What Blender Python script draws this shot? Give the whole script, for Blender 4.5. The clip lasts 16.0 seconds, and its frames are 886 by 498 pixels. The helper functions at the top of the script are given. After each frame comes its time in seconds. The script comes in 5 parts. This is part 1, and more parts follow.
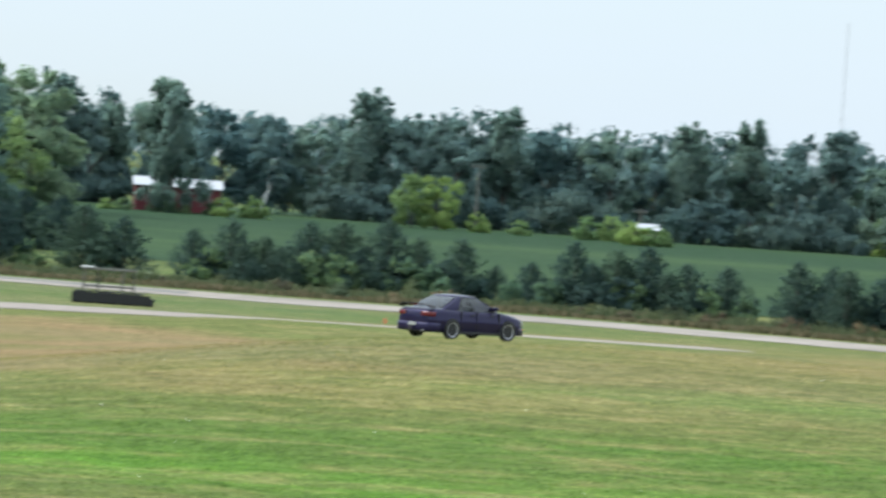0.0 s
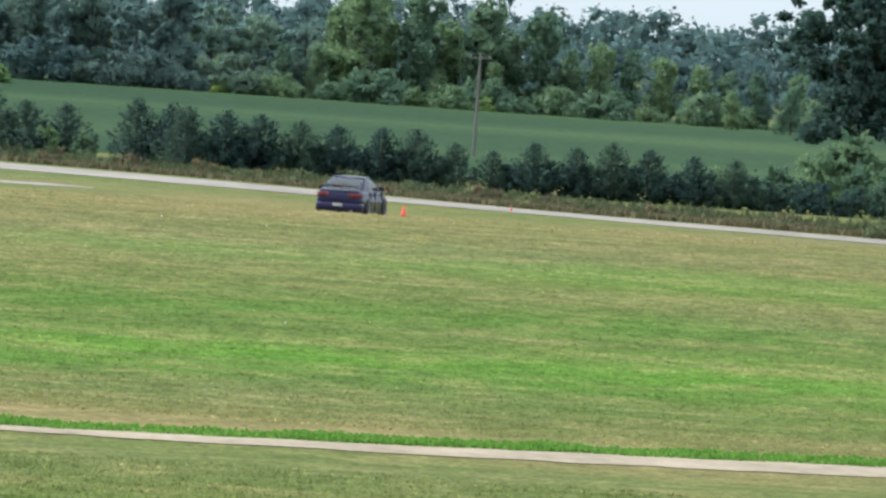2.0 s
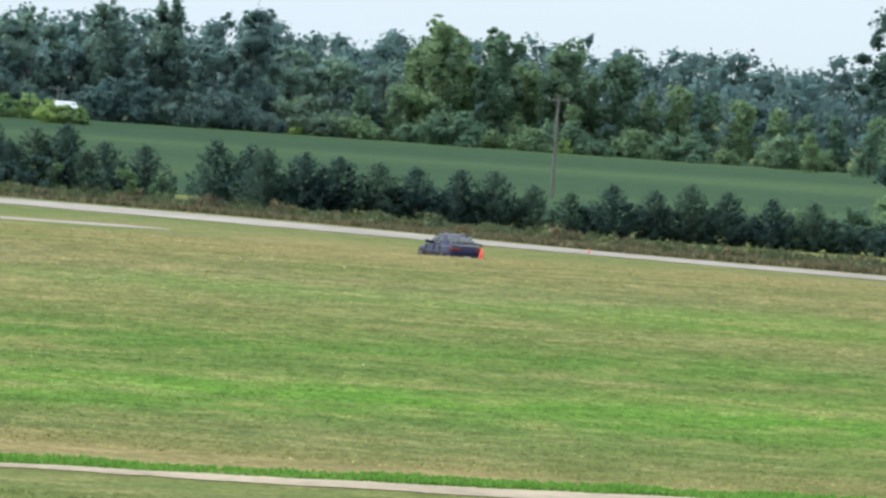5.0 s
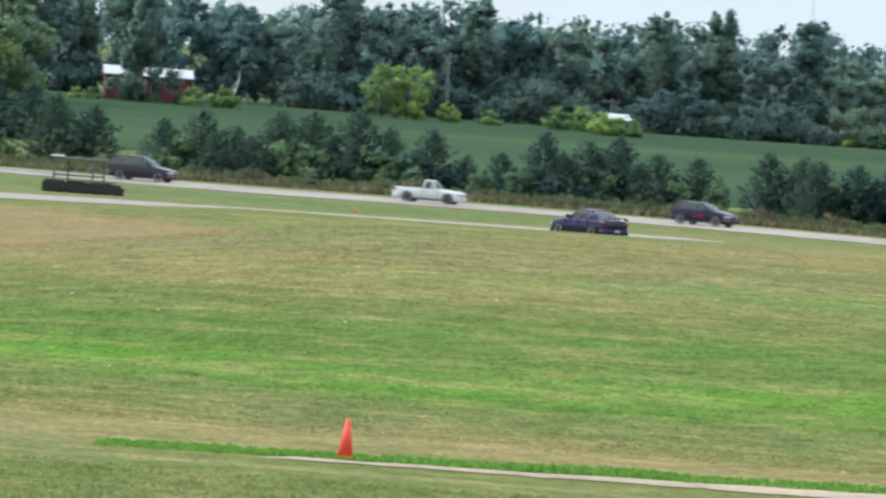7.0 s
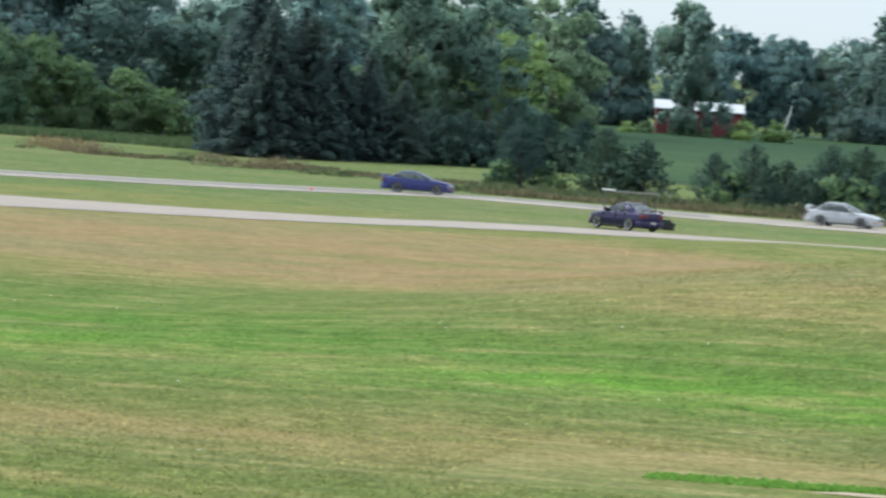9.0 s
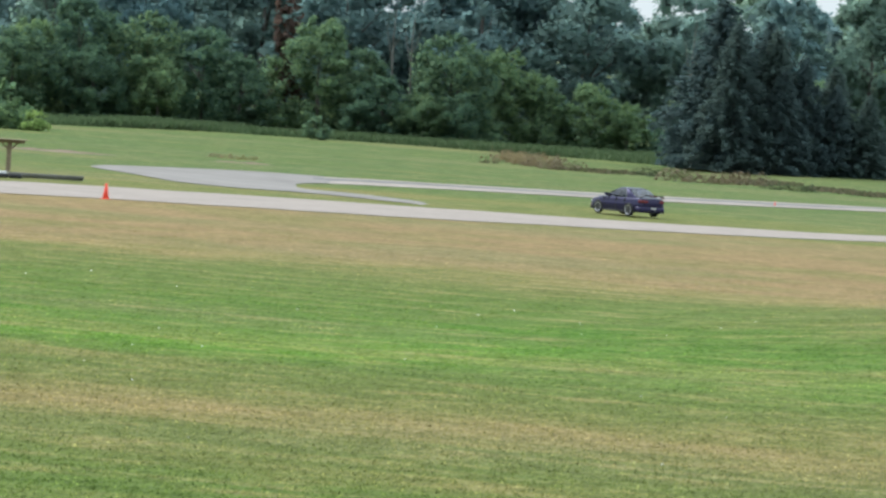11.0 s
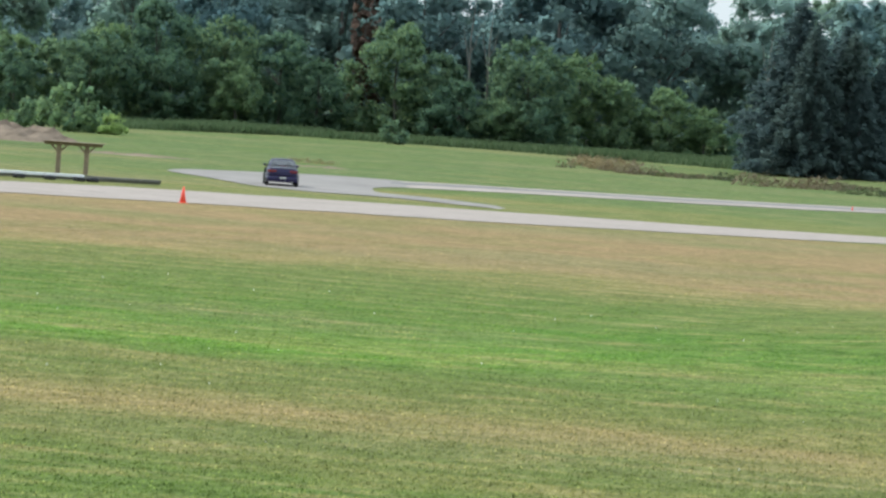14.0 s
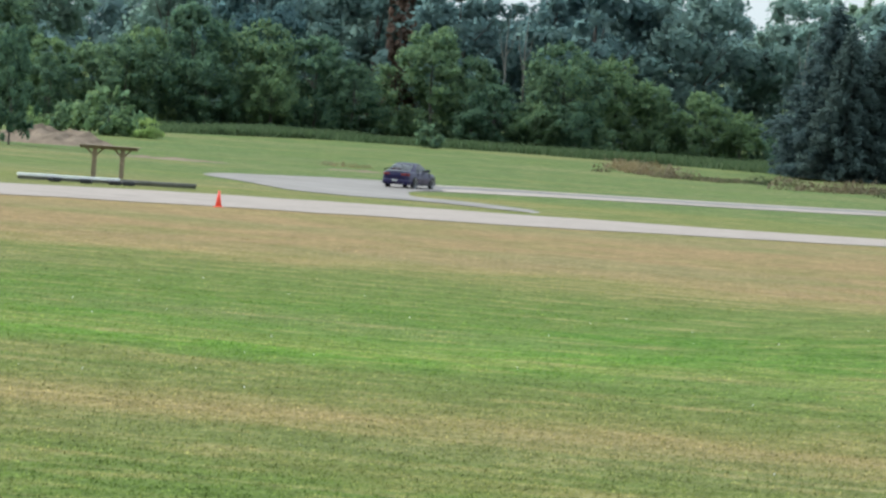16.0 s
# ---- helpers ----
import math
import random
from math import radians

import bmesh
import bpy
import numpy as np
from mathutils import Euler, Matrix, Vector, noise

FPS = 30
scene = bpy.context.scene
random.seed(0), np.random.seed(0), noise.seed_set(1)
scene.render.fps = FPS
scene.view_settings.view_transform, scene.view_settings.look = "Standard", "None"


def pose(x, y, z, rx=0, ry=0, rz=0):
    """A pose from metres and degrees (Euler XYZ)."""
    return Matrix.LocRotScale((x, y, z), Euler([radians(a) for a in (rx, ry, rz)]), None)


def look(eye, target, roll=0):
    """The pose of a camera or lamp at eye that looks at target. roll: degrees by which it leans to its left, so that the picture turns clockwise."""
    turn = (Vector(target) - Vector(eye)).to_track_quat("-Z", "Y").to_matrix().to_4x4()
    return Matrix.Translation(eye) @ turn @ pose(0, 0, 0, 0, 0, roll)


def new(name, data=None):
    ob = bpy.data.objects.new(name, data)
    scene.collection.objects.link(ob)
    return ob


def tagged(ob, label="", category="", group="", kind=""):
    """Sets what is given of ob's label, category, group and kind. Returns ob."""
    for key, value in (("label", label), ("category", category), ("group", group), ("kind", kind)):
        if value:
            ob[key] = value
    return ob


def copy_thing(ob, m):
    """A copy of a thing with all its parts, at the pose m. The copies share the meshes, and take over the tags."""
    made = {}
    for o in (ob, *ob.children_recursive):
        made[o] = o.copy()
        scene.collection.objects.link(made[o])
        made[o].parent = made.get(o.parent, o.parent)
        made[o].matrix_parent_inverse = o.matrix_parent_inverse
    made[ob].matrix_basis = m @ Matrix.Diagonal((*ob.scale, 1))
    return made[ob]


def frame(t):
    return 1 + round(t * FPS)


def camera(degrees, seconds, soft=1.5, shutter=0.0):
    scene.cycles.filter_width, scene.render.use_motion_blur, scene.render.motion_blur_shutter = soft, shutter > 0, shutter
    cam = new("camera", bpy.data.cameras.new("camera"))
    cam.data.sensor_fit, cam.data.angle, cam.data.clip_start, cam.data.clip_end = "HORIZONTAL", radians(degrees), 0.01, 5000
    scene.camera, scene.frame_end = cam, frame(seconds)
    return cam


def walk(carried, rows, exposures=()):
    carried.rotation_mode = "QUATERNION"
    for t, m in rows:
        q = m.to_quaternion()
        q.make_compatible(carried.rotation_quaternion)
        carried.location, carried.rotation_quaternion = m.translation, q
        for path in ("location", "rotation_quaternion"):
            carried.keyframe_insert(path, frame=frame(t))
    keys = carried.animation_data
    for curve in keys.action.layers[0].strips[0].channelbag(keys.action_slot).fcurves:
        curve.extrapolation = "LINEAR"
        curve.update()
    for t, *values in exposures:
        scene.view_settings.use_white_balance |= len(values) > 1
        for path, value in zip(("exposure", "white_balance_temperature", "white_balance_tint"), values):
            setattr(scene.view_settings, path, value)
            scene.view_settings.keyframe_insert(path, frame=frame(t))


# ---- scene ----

# ---- camera: a tripod on a rise, panning with a long lens ----
EYE = Vector((0, 0, 6.6))
cam = camera(10.81, 16.0, 2.6, 0.2)


def facing(az, tilt, roll):
    a, e = radians(az), radians(tilt)
    way = Vector((math.sin(a) * math.cos(e), math.cos(a) * math.cos(e), math.sin(e)))
    return look(EYE, EYE + way * 100, roll)


# seconds, bearing to the right of +y, tilt, roll
PAN = [
    (0.0, -5.400, -0.577, 3.906), (0.5, -1.679, -0.227, 3.993), (1.0, -0.235, -0.786, 3.985),
    (1.5, 2.465, -1.485, 4.032), (2.0, 2.794, -2.028, 3.996), (2.2, 3.080, -1.852, 4.004),
    (2.5, 4.689, -1.493, 4.020), (3.0, 4.747, -1.461, 4.051), (3.2, 4.62, -1.45, 4.04),
    (4.2, 3.4, -1.52, 4.03), (5.3, 0.820, -1.632, 4.008),
    (5.5, 0.000, -1.708, 3.966), (6.0, -1.892, -1.756, 4.049), (6.5, -2.728, -1.666, 4.091),
    (7.0, -4.947, -1.899, 4.016), (7.5, -6.884, -1.937, 3.942), (8.0, -8.497, -1.870, 3.933),
    (8.5, -9.408, -1.877, 3.944), (9.0, -11.690, -1.950, 4.023), (9.5, -14.418, -2.082, 4.013),
    (10.0, -15.515, -2.174, 3.997), (10.2, -15.621, -2.165, 3.971), (11.2, -17.9, -2.16, 3.97), (12.3, -19.428, -2.157, 3.970),
    (12.5, -18.696, -2.119, 3.966), (13.0, -18.274, -2.132, 3.997), (13.5, -18.219, -2.160, 4.015),
    (14.0, -18.298, -2.170, 4.008), (14.5, -18.383, -2.155, 4.010), (15.0, -18.426, -2.140, 4.023),
    (15.5, -18.408, -2.155, 4.022), (16.0, -18.734, -2.151, 4.039)]
walk(cam, [(t, facing(a, e, r)) for t, a, e, r in PAN], [(0.0, 0.18, 6000, 3), (16.0, 0.18, 6000, 3)])

# ---- daylight ----
SUN_AZ, SUN_EL = -84, 42
world = bpy.data.worlds.new("sky")
scene.world = world
world.use_nodes = True
wn = world.node_tree.nodes
sky = wn.new("ShaderNodeTexSky")
sky.sky_type, sky.sun_disc = "NISHITA", False
sky.sun_elevation, sky.sun_rotation = radians(SUN_EL), radians(SUN_AZ)
sky.air_density, sky.dust_density, sky.ozone_density = 1.0, 0.6, 2.0
wn["Background"].inputs["Strength"].default_value = 0.13
# thin bright summer cloud over the blue
wl = world.node_tree.links
wtc, wmap, wnoise, wramp, wmix = (wn.new("ShaderNode" + k) for k in ("TexCoord", "Mapping", "TexNoise", "ValToRGB", "Mix"))
wmap.inputs["Scale"].default_value = (3.0, 3.0, 16.0)
wnoise.inputs["Scale"].default_value, wnoise.inputs["Detail"].default_value = 1.6, 5
wramp.color_ramp.elements[0].position, wramp.color_ramp.elements[0].color = 0.32, (0.79, 0.79, 0.79, 1)
wramp.color_ramp.elements[1].position, wramp.color_ramp.elements[1].color = 0.66, (1, 1, 1, 1)
wmix.data_type = "RGBA"
wmix.inputs["B"].default_value = (5.5, 5.8, 6.2, 1)
wl.new(wtc.outputs["Generated"], wmap.inputs[0])
wl.new(wmap.outputs[0], wnoise.inputs["Vector"])
wl.new(wnoise.outputs["Fac"], wramp.inputs[0])
wl.new(wramp.outputs["Color"], wmix.inputs["Factor"])
wl.new(sky.outputs[0], wmix.inputs["A"])
wsep, wlift, wveil = (wn.new("ShaderNode" + k) for k in ("SeparateXYZ", "MapRange", "VectorMath"))
for k, v in enumerate((0.0, 0.9, 1.0, 2.1)):
    wlift.inputs[k + 1].default_value = v
wveil.operation = "SCALE"
wl.new(wtc.outputs["Generated"], wsep.inputs[0])
wl.new(wsep.outputs["Z"], wlift.inputs[0])
wl.new(wmix.outputs["Result"], wveil.inputs[0])
wl.new(wlift.outputs[0], wveil.inputs["Scale"])
wl.new(wveil.outputs[0], wn["Background"].inputs[0])
sun = new("sun", bpy.data.lights.new("sun", "SUN"))
sun.data.energy, sun.data.angle, sun.data.color = 2.6, radians(0.6), (1.0, 0.94, 0.84)
sa, se = radians(SUN_AZ), radians(SUN_EL)
sun.matrix_world = look((math.sin(sa) * math.cos(se) * 50, math.cos(sa) * math.cos(se) * 50, math.sin(se) * 50 + 20), (0, 0, 20))


# ---- materials ----
def material(name):
    m = bpy.data.materials.new(name)
    m.use_nodes = True
    return m, m.node_tree.nodes, m.node_tree.links, m.node_tree.nodes["Principled BSDF"]


def noise_node(nodes, links, scale, detail=4, vec=None, stretch=None):
    n = nodes.new("ShaderNodeTexNoise")
    n.inputs["Scale"].default_value, n.inputs["Detail"].default_value = scale, detail
    tc = nodes.new("ShaderNodeTexCoord")
    src = tc.outputs["Object"]
    if stretch:
        mp = nodes.new("ShaderNodeMapping")
        mp.inputs["Scale"].default_value = stretch
        links.new(src, mp.inputs[0])
        src = mp.outputs[0]
    links.new(src, n.inputs["Vector"])
    return n.outputs["Fac"]


def ramp(nodes, links, fac, stops):
    r = nodes.new("ShaderNodeValToRGB")
    e = r.color_ramp.elements
    while len(e) < len(stops):
        e.new(0.5)
    for el, (p, c) in zip(e, stops):
        el.position, el.color = p, (*c, 1)
    links.new(fac, r.inputs[0])
    return r.outputs["Color"]


def mix(nodes, links, fac, a, b, mode="MIX"):
    n = nodes.new("ShaderNodeMix")
    n.data_type, n.blend_type = "RGBA", mode
    for sock, v in ((n.inputs["Factor"], fac), (n.inputs["A"], a), (n.inputs["B"], b)):
        if isinstance(v, (float, int)):
            sock.default_value = v
        elif isinstance(v, tuple):
            sock.default_value = (*v, 1)
        else:
            links.new(v, sock)
    return n.outputs["Result"]


def bump(nodes, links, bsdf, height, strength, dist):
    b = nodes.new("ShaderNodeBump")
    b.inputs["Strength"].default_value, b.inputs["Distance"].default_value = strength, dist
    links.new(height, b.inputs["Height"])
    links.new(b.outputs[0], bsdf.inputs["Normal"])


def simple(name, colour, rough=0.6, metal=0.0, vary=0.25, scale=8.0, coat=0.0, relief=0.0, sheen=0.5):
    """Colour with fine and coarse variation."""
    m, n, l, b = material(name)
    dark = tuple(c * (1 - vary) for c in colour)
    light = tuple(min(1, c * (1 + vary)) for c in colour)
    f = noise_node(n, l, scale, 5)
    g = noise_node(n, l, scale * 0.17, 3)
    c1 = ramp(n, l, f, [(0.3, dark), (0.7, light)])
    c2 = ramp(n, l, g, [(0.3, dark), (0.7, light)])
    l.new(mix(n, l, 0.5, c1, c2), b.inputs["Base Color"])
    b.inputs["Roughness"].default_value, b.inputs["Metallic"].default_value = rough, metal
    b.inputs["Coat Weight"].default_value = coat
    b.inputs["Specular IOR Level"].default_value = sheen
    if relief:
        bump(n, l, b, f, 0.5, relief)
    return m


def foliage(name, dark, light, trans=0.25):
    m, n, l, b = material(name)
    geo, info = n.new("ShaderNodeNewGeometry"), n.new("ShaderNodeObjectInfo")
    c = ramp(n, l, geo.outputs["Random Per Island"], [(0.0, dark), (1.0, light)])
    warm = ramp(n, l, info.outputs["Random"], [(0.0, (0.72, 0.81, 0.90)), (0.5, (1, 1, 1)), (1.0, (1.30, 1.24, 1.02))])
    c = mix(n, l, 1.0, c, warm, "MULTIPLY")
    l.new(c, b.inputs["Base Color"])
    b.inputs["Roughness"].default_value = 0.75
    b.inputs["Specular IOR Level"].default_value = 0.22
    t = n.new("ShaderNodeBsdfTranslucent")
    l.new(c, t.inputs[0])
    mx = n.new("ShaderNodeMixShader")
    mx.inputs[0].default_value = trans
    l.new(b.outputs[0], mx.inputs[1])
    l.new(t.outputs[0], mx.inputs[2])
    l.new(mx.outputs[0], n["Material Output"].inputs[0])
    return m


def ground_material(name, tufted=False):
    m, n, l, b = material(name)
    tc, sep = n.new("ShaderNodeTexCoord"), n.new("ShaderNodeSeparateXYZ")
    l.new(tc.outputs["Object"], sep.inputs[0])
    wob = noise_node(n, l, 0.035, 5)

    def calc(op, a, c, third=None):
        k = n.new("ShaderNodeMath")
        k.operation = op
        for i, v in enumerate((a, c) if third is None else (a, c, third)):
            if isinstance(v, (int, float)):
                k.inputs[i].default_value = v
            else:
                l.new(v, k.inputs[i])
        return k.outputs[0]
    # mowing bands follow the lie of the land
    low = calc("MULTIPLY_ADD", sep.outputs["Z"], -0.1515, 1.0)
    away = calc("DIVIDE", sep.outputs["Y"], calc("MAXIMUM", low, 0.3))
    sway = calc("MULTIPLY_ADD", wob, 0.26, 0.87)
    pos = calc("DIVIDE", calc("SUBTRACT", calc("MULTIPLY", calc("MULTIPLY_ADD", sep.outputs["X"], -0.10, away), sway), 72.0), 190.0)
    green, dull, lush, olive = (0.122, 0.208, 0.040), (0.146, 0.192, 0.052), (0.150, 0.272, 0.042), (0.190, 0.198, 0.068)
    straw, brown = (0.325, 0.242, 0.114), (0.322, 0.216, 0.116)
    base = ramp(n, l, pos, [(0.0, dull), (0.05, olive), (0.075, straw), (0.105, olive), (0.15, dull), (0.185, lush), (0.25, green), (0.32, dull),
                            (0.395, olive), (0.415, straw), (0.445, brown), (0.70, brown), (0.76, olive), (0.86, olive), (0.92, (0.150, 0.190, 0.068)), (1.0, (0.128, 0.178, 0.066))])
    east = ramp(n, l, pos, [(0.0, dull), (0.05, olive), (0.075, straw), (0.105, olive), (0.15, green), (0.2, lush), (0.26, dull), (0.32, green), (0.38, olive), (0.43, green), (0.5, lush), (0.58, olive), (0.70, olive), (0.8, straw), (0.9, olive)])
    side = n.new("ShaderNodeMapRange")
    for k, v in enumerate((-27.0, -1.0, 0.0, 0.85)):
        side.inputs[k + 1].default_value = v
    l.new(sep.outputs["X"], side.inputs[0])
    base = mix(n, l, side.outputs[0], base, east)
    streak = noise_node(n, l, 0.10, 6, stretch=(0.3, 1.3, 1))
    mow = noise_node(n, l, 0.8, 6, stretch=(0.55, 0.9, 1))
    patch = noise_node(n, l, 0.13, 6)
    fine = noise_node(n, l, 7.0, 6)
    c = mix(n, l, ramp(n, l, patch, [(0.46, (0, 0, 0)), (0.72, (0.6, 0.6, 0.6))]), base, dull)
    worn = noise_node(n, l, 0.05, 5, stretch=(0.6, 1.0, 1))
    c = mix(n, l, ramp(n, l, worn, [(0.5, (0, 0, 0)), (0.68, (0.55, 0.55, 0.55))]), c, (0.225, 0.215, 0.105))
    c = mix(n, l, ramp(n, l, streak, [(0.54, (0, 0, 0)), (0.72, (0.4, 0.4, 0.4))]), c, straw)
    c = mix(n, l, ramp(n, l, mow, [(0.5, (0, 0, 0)), (0.74, (0.5, 0.5, 0.5))]), c, straw)
    lines = noise_node(n, l, 1.0, 4, stretch=(0.035, 0.9, 1))
    c = mix(n, l, ramp(n, l, lines, [(0.55, (0, 0, 0)), (0.72, (0.42, 0.42, 0.42))]), c, (0.38, 0.30, 0.155))
    c = mix(n, l, 1.0, c, ramp(n, l, mow, [(0.32, (0.84, 0.86, 0.82)), (0.66, (1.1, 1.08, 1.1))]), "MULTIPLY")
    c = mix(n, l, 1.0, c, ramp(n, l, fine, [(0.32, (0.46, 0.50, 0.46)), (0.68, (1.04, 1.06, 1.03))]), "MULTIPLY")
    l.new(c, b.inputs["Base Color"])
    lumps = noise_node(n, l, 1.7, 5)
    c = mix(n, l, 1.0, c, ramp(n, l, lumps, [(0.36, (0.80, 0.82, 0.78)), (0.64, (1.14, 1.14, 1.12))]), "MULTIPLY")
    l.new(c, b.inputs["Base Color"])
    if tufted:
        blade = n.new("ShaderNodeNewGeometry").outputs["Random Per Island"]
        c = mix(n, l, 1.0, c, ramp(n, l, blade, [(0.0, (0.62, 0.70, 0.58)), (0.35, (0.88, 0.94, 0.8)), (0.8, (1.1, 1.12, 1.0)), (0.93, (1.3, 1.26, 1.2)), (1.0, (2.1, 2.0, 1.9))]), "MULTIPLY")
        l.new(c, b.inputs["Base Color"])
    b.inputs["Roughness"].default_value = 0.9
    b.inputs["Specular IOR Level"].default_value = 0.04
    bump(n, l, b, fine, 0.35, 0.04)
    return m


MEADOW = ground_material("meadow")
TUFT = ground_material("meadow_tufts", True)


def crop_material():
    m, n, l, b = material("crop")
    bands, leaf = noise_node(n, l, 0.016, 4, stretch=(0.25, 1.0, 1)), noise_node(n, l, 0.9, 5)
    c = ramp(n, l, bands, [(0.38, (0.032, 0.062, 0.031)), (0.52, (0.039, 0.071, 0.034)), (0.66, (0.058, 0.095, 0.040))])
    c = mix(n, l, 1.0, c, ramp(n, l, leaf, [(0.3, (0.74, 0.78, 0.74)), (0.7, (1.24, 1.2, 1.2))]), "MULTIPLY")
    l.new(c, b.inputs["Base Color"])
    b.inputs["Roughness"].default_value, b.inputs["Specular IOR Level"].default_value = 0.9, 0.05
    bump(n, l, b, leaf, 0.3, 0.2)
    return m


CROP = crop_material()
GRAVEL = simple("pale_track", (0.310, 0.262, 0.228), 0.9, vary=0.18, scale=2.5, sheen=0.15)
DIRT = simple("path_dirt", (0.37, 0.295, 0.215), 0.9, vary=0.3, scale=3.0, sheen=0.1)
ASPHALT = simple("grey_track", (0.300, 0.258, 0.222), 0.85, vary=0.34, scale=0.7, sheen=0.15)
BARK = simple("bark", (0.085, 0.075, 0.066), 0.9, vary=0.4, scale=6)
PINE = foliage("pine_needles", (0.048, 0.088, 0.08), (0.08, 0.132, 0.104), 0.45)
# Spruce and oak colours are lifted above their own to take in haze.
HAZE_SPRUCE = foliage("hazed_spruce_needles", (0.092, 0.14, 0.138), (0.114, 0.166, 0.156), 0.5)
LEAF = foliage("oak_leaves", (0.108, 0.19, 0.132), (0.222, 0.325, 0.16), 0.6)
POPLAR = foliage("poplar_leaves", (0.14, 0.238, 0.158), (0.28, 0.385, 0.225), 0.58)
LIME = foliage("young_leaves", (0.225, 0.345, 0.13), (0.345, 0.465, 0.19), 0.55)
# Distance haze is put into these four leaf colours: paler and bluer than leaves.
HAZE_WOODS = foliage("hazed_distant_leaves", (0.16, 0.235, 0.226), (0.19, 0.268, 0.236), 0.66)
HAZE_DEEP = foliage("hazed_wood_leaves", (0.19, 0.292, 0.284), (0.228, 0.332, 0.298), 0.7)
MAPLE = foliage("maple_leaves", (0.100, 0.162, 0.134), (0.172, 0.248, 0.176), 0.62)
HAZE_BELT = foliage("hazed_belt_leaves", (0.190, 0.292, 0.288), (0.246, 0.350, 0.305), 0.7)
WEED = foliage("weeds", (0.115, 0.118, 0.056), (0.25, 0.195, 0.112), 0.25)
VERGE = foliage("verge_grass", (0.17, 0.33, 0.045), (0.29, 0.48, 0.09), 0.5)


# ---- meshes ----
def mesh_from(name, verts, faces, mats, smooth=False):
    me = bpy.data.meshes.new(name)
    me.from_pydata([tuple(v) for v in verts], [], [tuple(f) for f in faces])
    for m in (mats if isinstance(mats, (list, tuple)) else [mats]):
        me.materials.append(m)
    if smooth:
        me.polygons.foreach_set("use_smooth", [True] * len(me.polygons))
    me.update()
    return me


def part(name, data, material_, parent, label=""):
    """data: a bmesh, or (verts, faces). One mesh object under a thing or a part."""
    if isinstance(data, tuple):
        me = mesh_from(name, data[0], data[1], material_)
    else:
        me = bpy.data.meshes.new(name)
        data.to_mesh(me)
        data.free()
        me.materials.append(material_)
    ob = new(name, me)
    ob.parent = parent
    return tagged(ob, label)


def smooth_step(t, a, b):
    t = min(1, max(0, (t - a) / (b - a)))
    return t * t * (3 - 2 * t)


def ground_z(x, y):
    """The lie of the land: flat before a spectator bank, with a low crest in the meadow, and fields that rise to the woods."""
    d, az = math.hypot(x, y), math.degrees(math.atan2(x, y))
    z = 2.36 * smooth_step(x, -36, -12) * smooth_step(y, 88, 143) * min(1.0, max(0.0, 1 - (y - 146) / 70)) ** 1.25
    z += 0.64 * smooth_step(x, -42, -27) * (1 - smooth_step(x, -5, 3)) * smooth_step(y, 196, 213) * (1 - smooth_step(y, 215, 226))
    z += 4.9 * (1 - smooth_step(d, 4, 62))
    if y > 0:
        z += 3.4 * smooth_step(d, 310, 620) * smooth_step(az, -15.5, -11) + 12 * smooth_step(d, 760, 1400)
    return z


def spread(stops):
    out = []
    for (a, b, step) in stops:
        out += list(np.arange(a, b, step))
    return out


xs = spread([(-3000, -400, 200), (-400, -160, 30), (-160, 110, 3.0), (110, 400, 30), (400, 3001, 200)])
ys = spread([(-1500, -80, 142), (-80, 85, 5), (85, 240, 2.0), (240, 360, 5), (360, 700, 12), (700, 2000, 60), (2000, 4000, 200)])
gv = [(x, y, ground_z(x, y)) for y in ys for x in xs]
nx = len(xs)
gf = [(j * nx + i, j * nx + i + 1, (j + 1) * nx + i + 1, (j + 1) * nx + i) for j in range(len(ys) - 1) for i in range(nx - 1)]
ground = new("ground", mesh_from("ground", gv, gf, MEADOW, True))
tagged(ground, "mown meadow of green and straw-dry grass over a low crest", "grass field", kind="structure")


def resample(line, n, paired=False):
    pts = [Vector((*p, 0)) for p in line]
    cum = [0.0]
    for a, b in zip(pts, pts[1:]):
        cum.append(cum[-1] + (1.0 if paired else (b - a).length))
    out = []
    for k in range(n):
        s = cum[-1] * k / (n - 1)
        i = max(j for j in range(len(pts) - 1) if cum[j] <= s + 1e-6)
        f = (s - cum[i]) / (cum[i + 1] - cum[i])
        out.append(pts[i].lerp(pts[i + 1], min(1, f)))
    for _ in range(3):
        out = [out[0]] + [(out[i - 1] + out[i] * 2 + out[i + 1]) / 4 for i in range(1, n - 1)] + [out[-1]]
    return out


def strip(name, edge_a, edge_b, mat, lift, label, category, n=90, across=8, ragged=0.0, paired=False):
    A, B = resample(edge_a, n, paired), resample(edge_b, n, paired)
    rnd = random.Random(5)
    verts, faces = [], []
    for row, (a, b) in enumerate(zip(A, B)):
        end = 0.0 if row in (0, n - 1) else 1.0
        a = a + (a - b).normalized() * rnd.uniform(-ragged, ragged)
        b = b + (b - a).normalized() * rnd.uniform(-ragged, ragged)
        for k in range(across + 1):
            p = a.lerp(b, k / across)
            verts.append((p.x, p.y, ground_z(p.x, p.y) + end * (lift if 0 < k < across else lift * 0.4)))
    w = across + 1
    for i in range(n - 1):
        for k in range(across):
            faces.append((i * w + k, i * w + k + 1, (i + 1) * w + k + 1, (i + 1) * w + k))
    ob = new(name, mesh_from(name, verts, faces, mat, True))
    return tagged(ob, label, category, kind="structure")


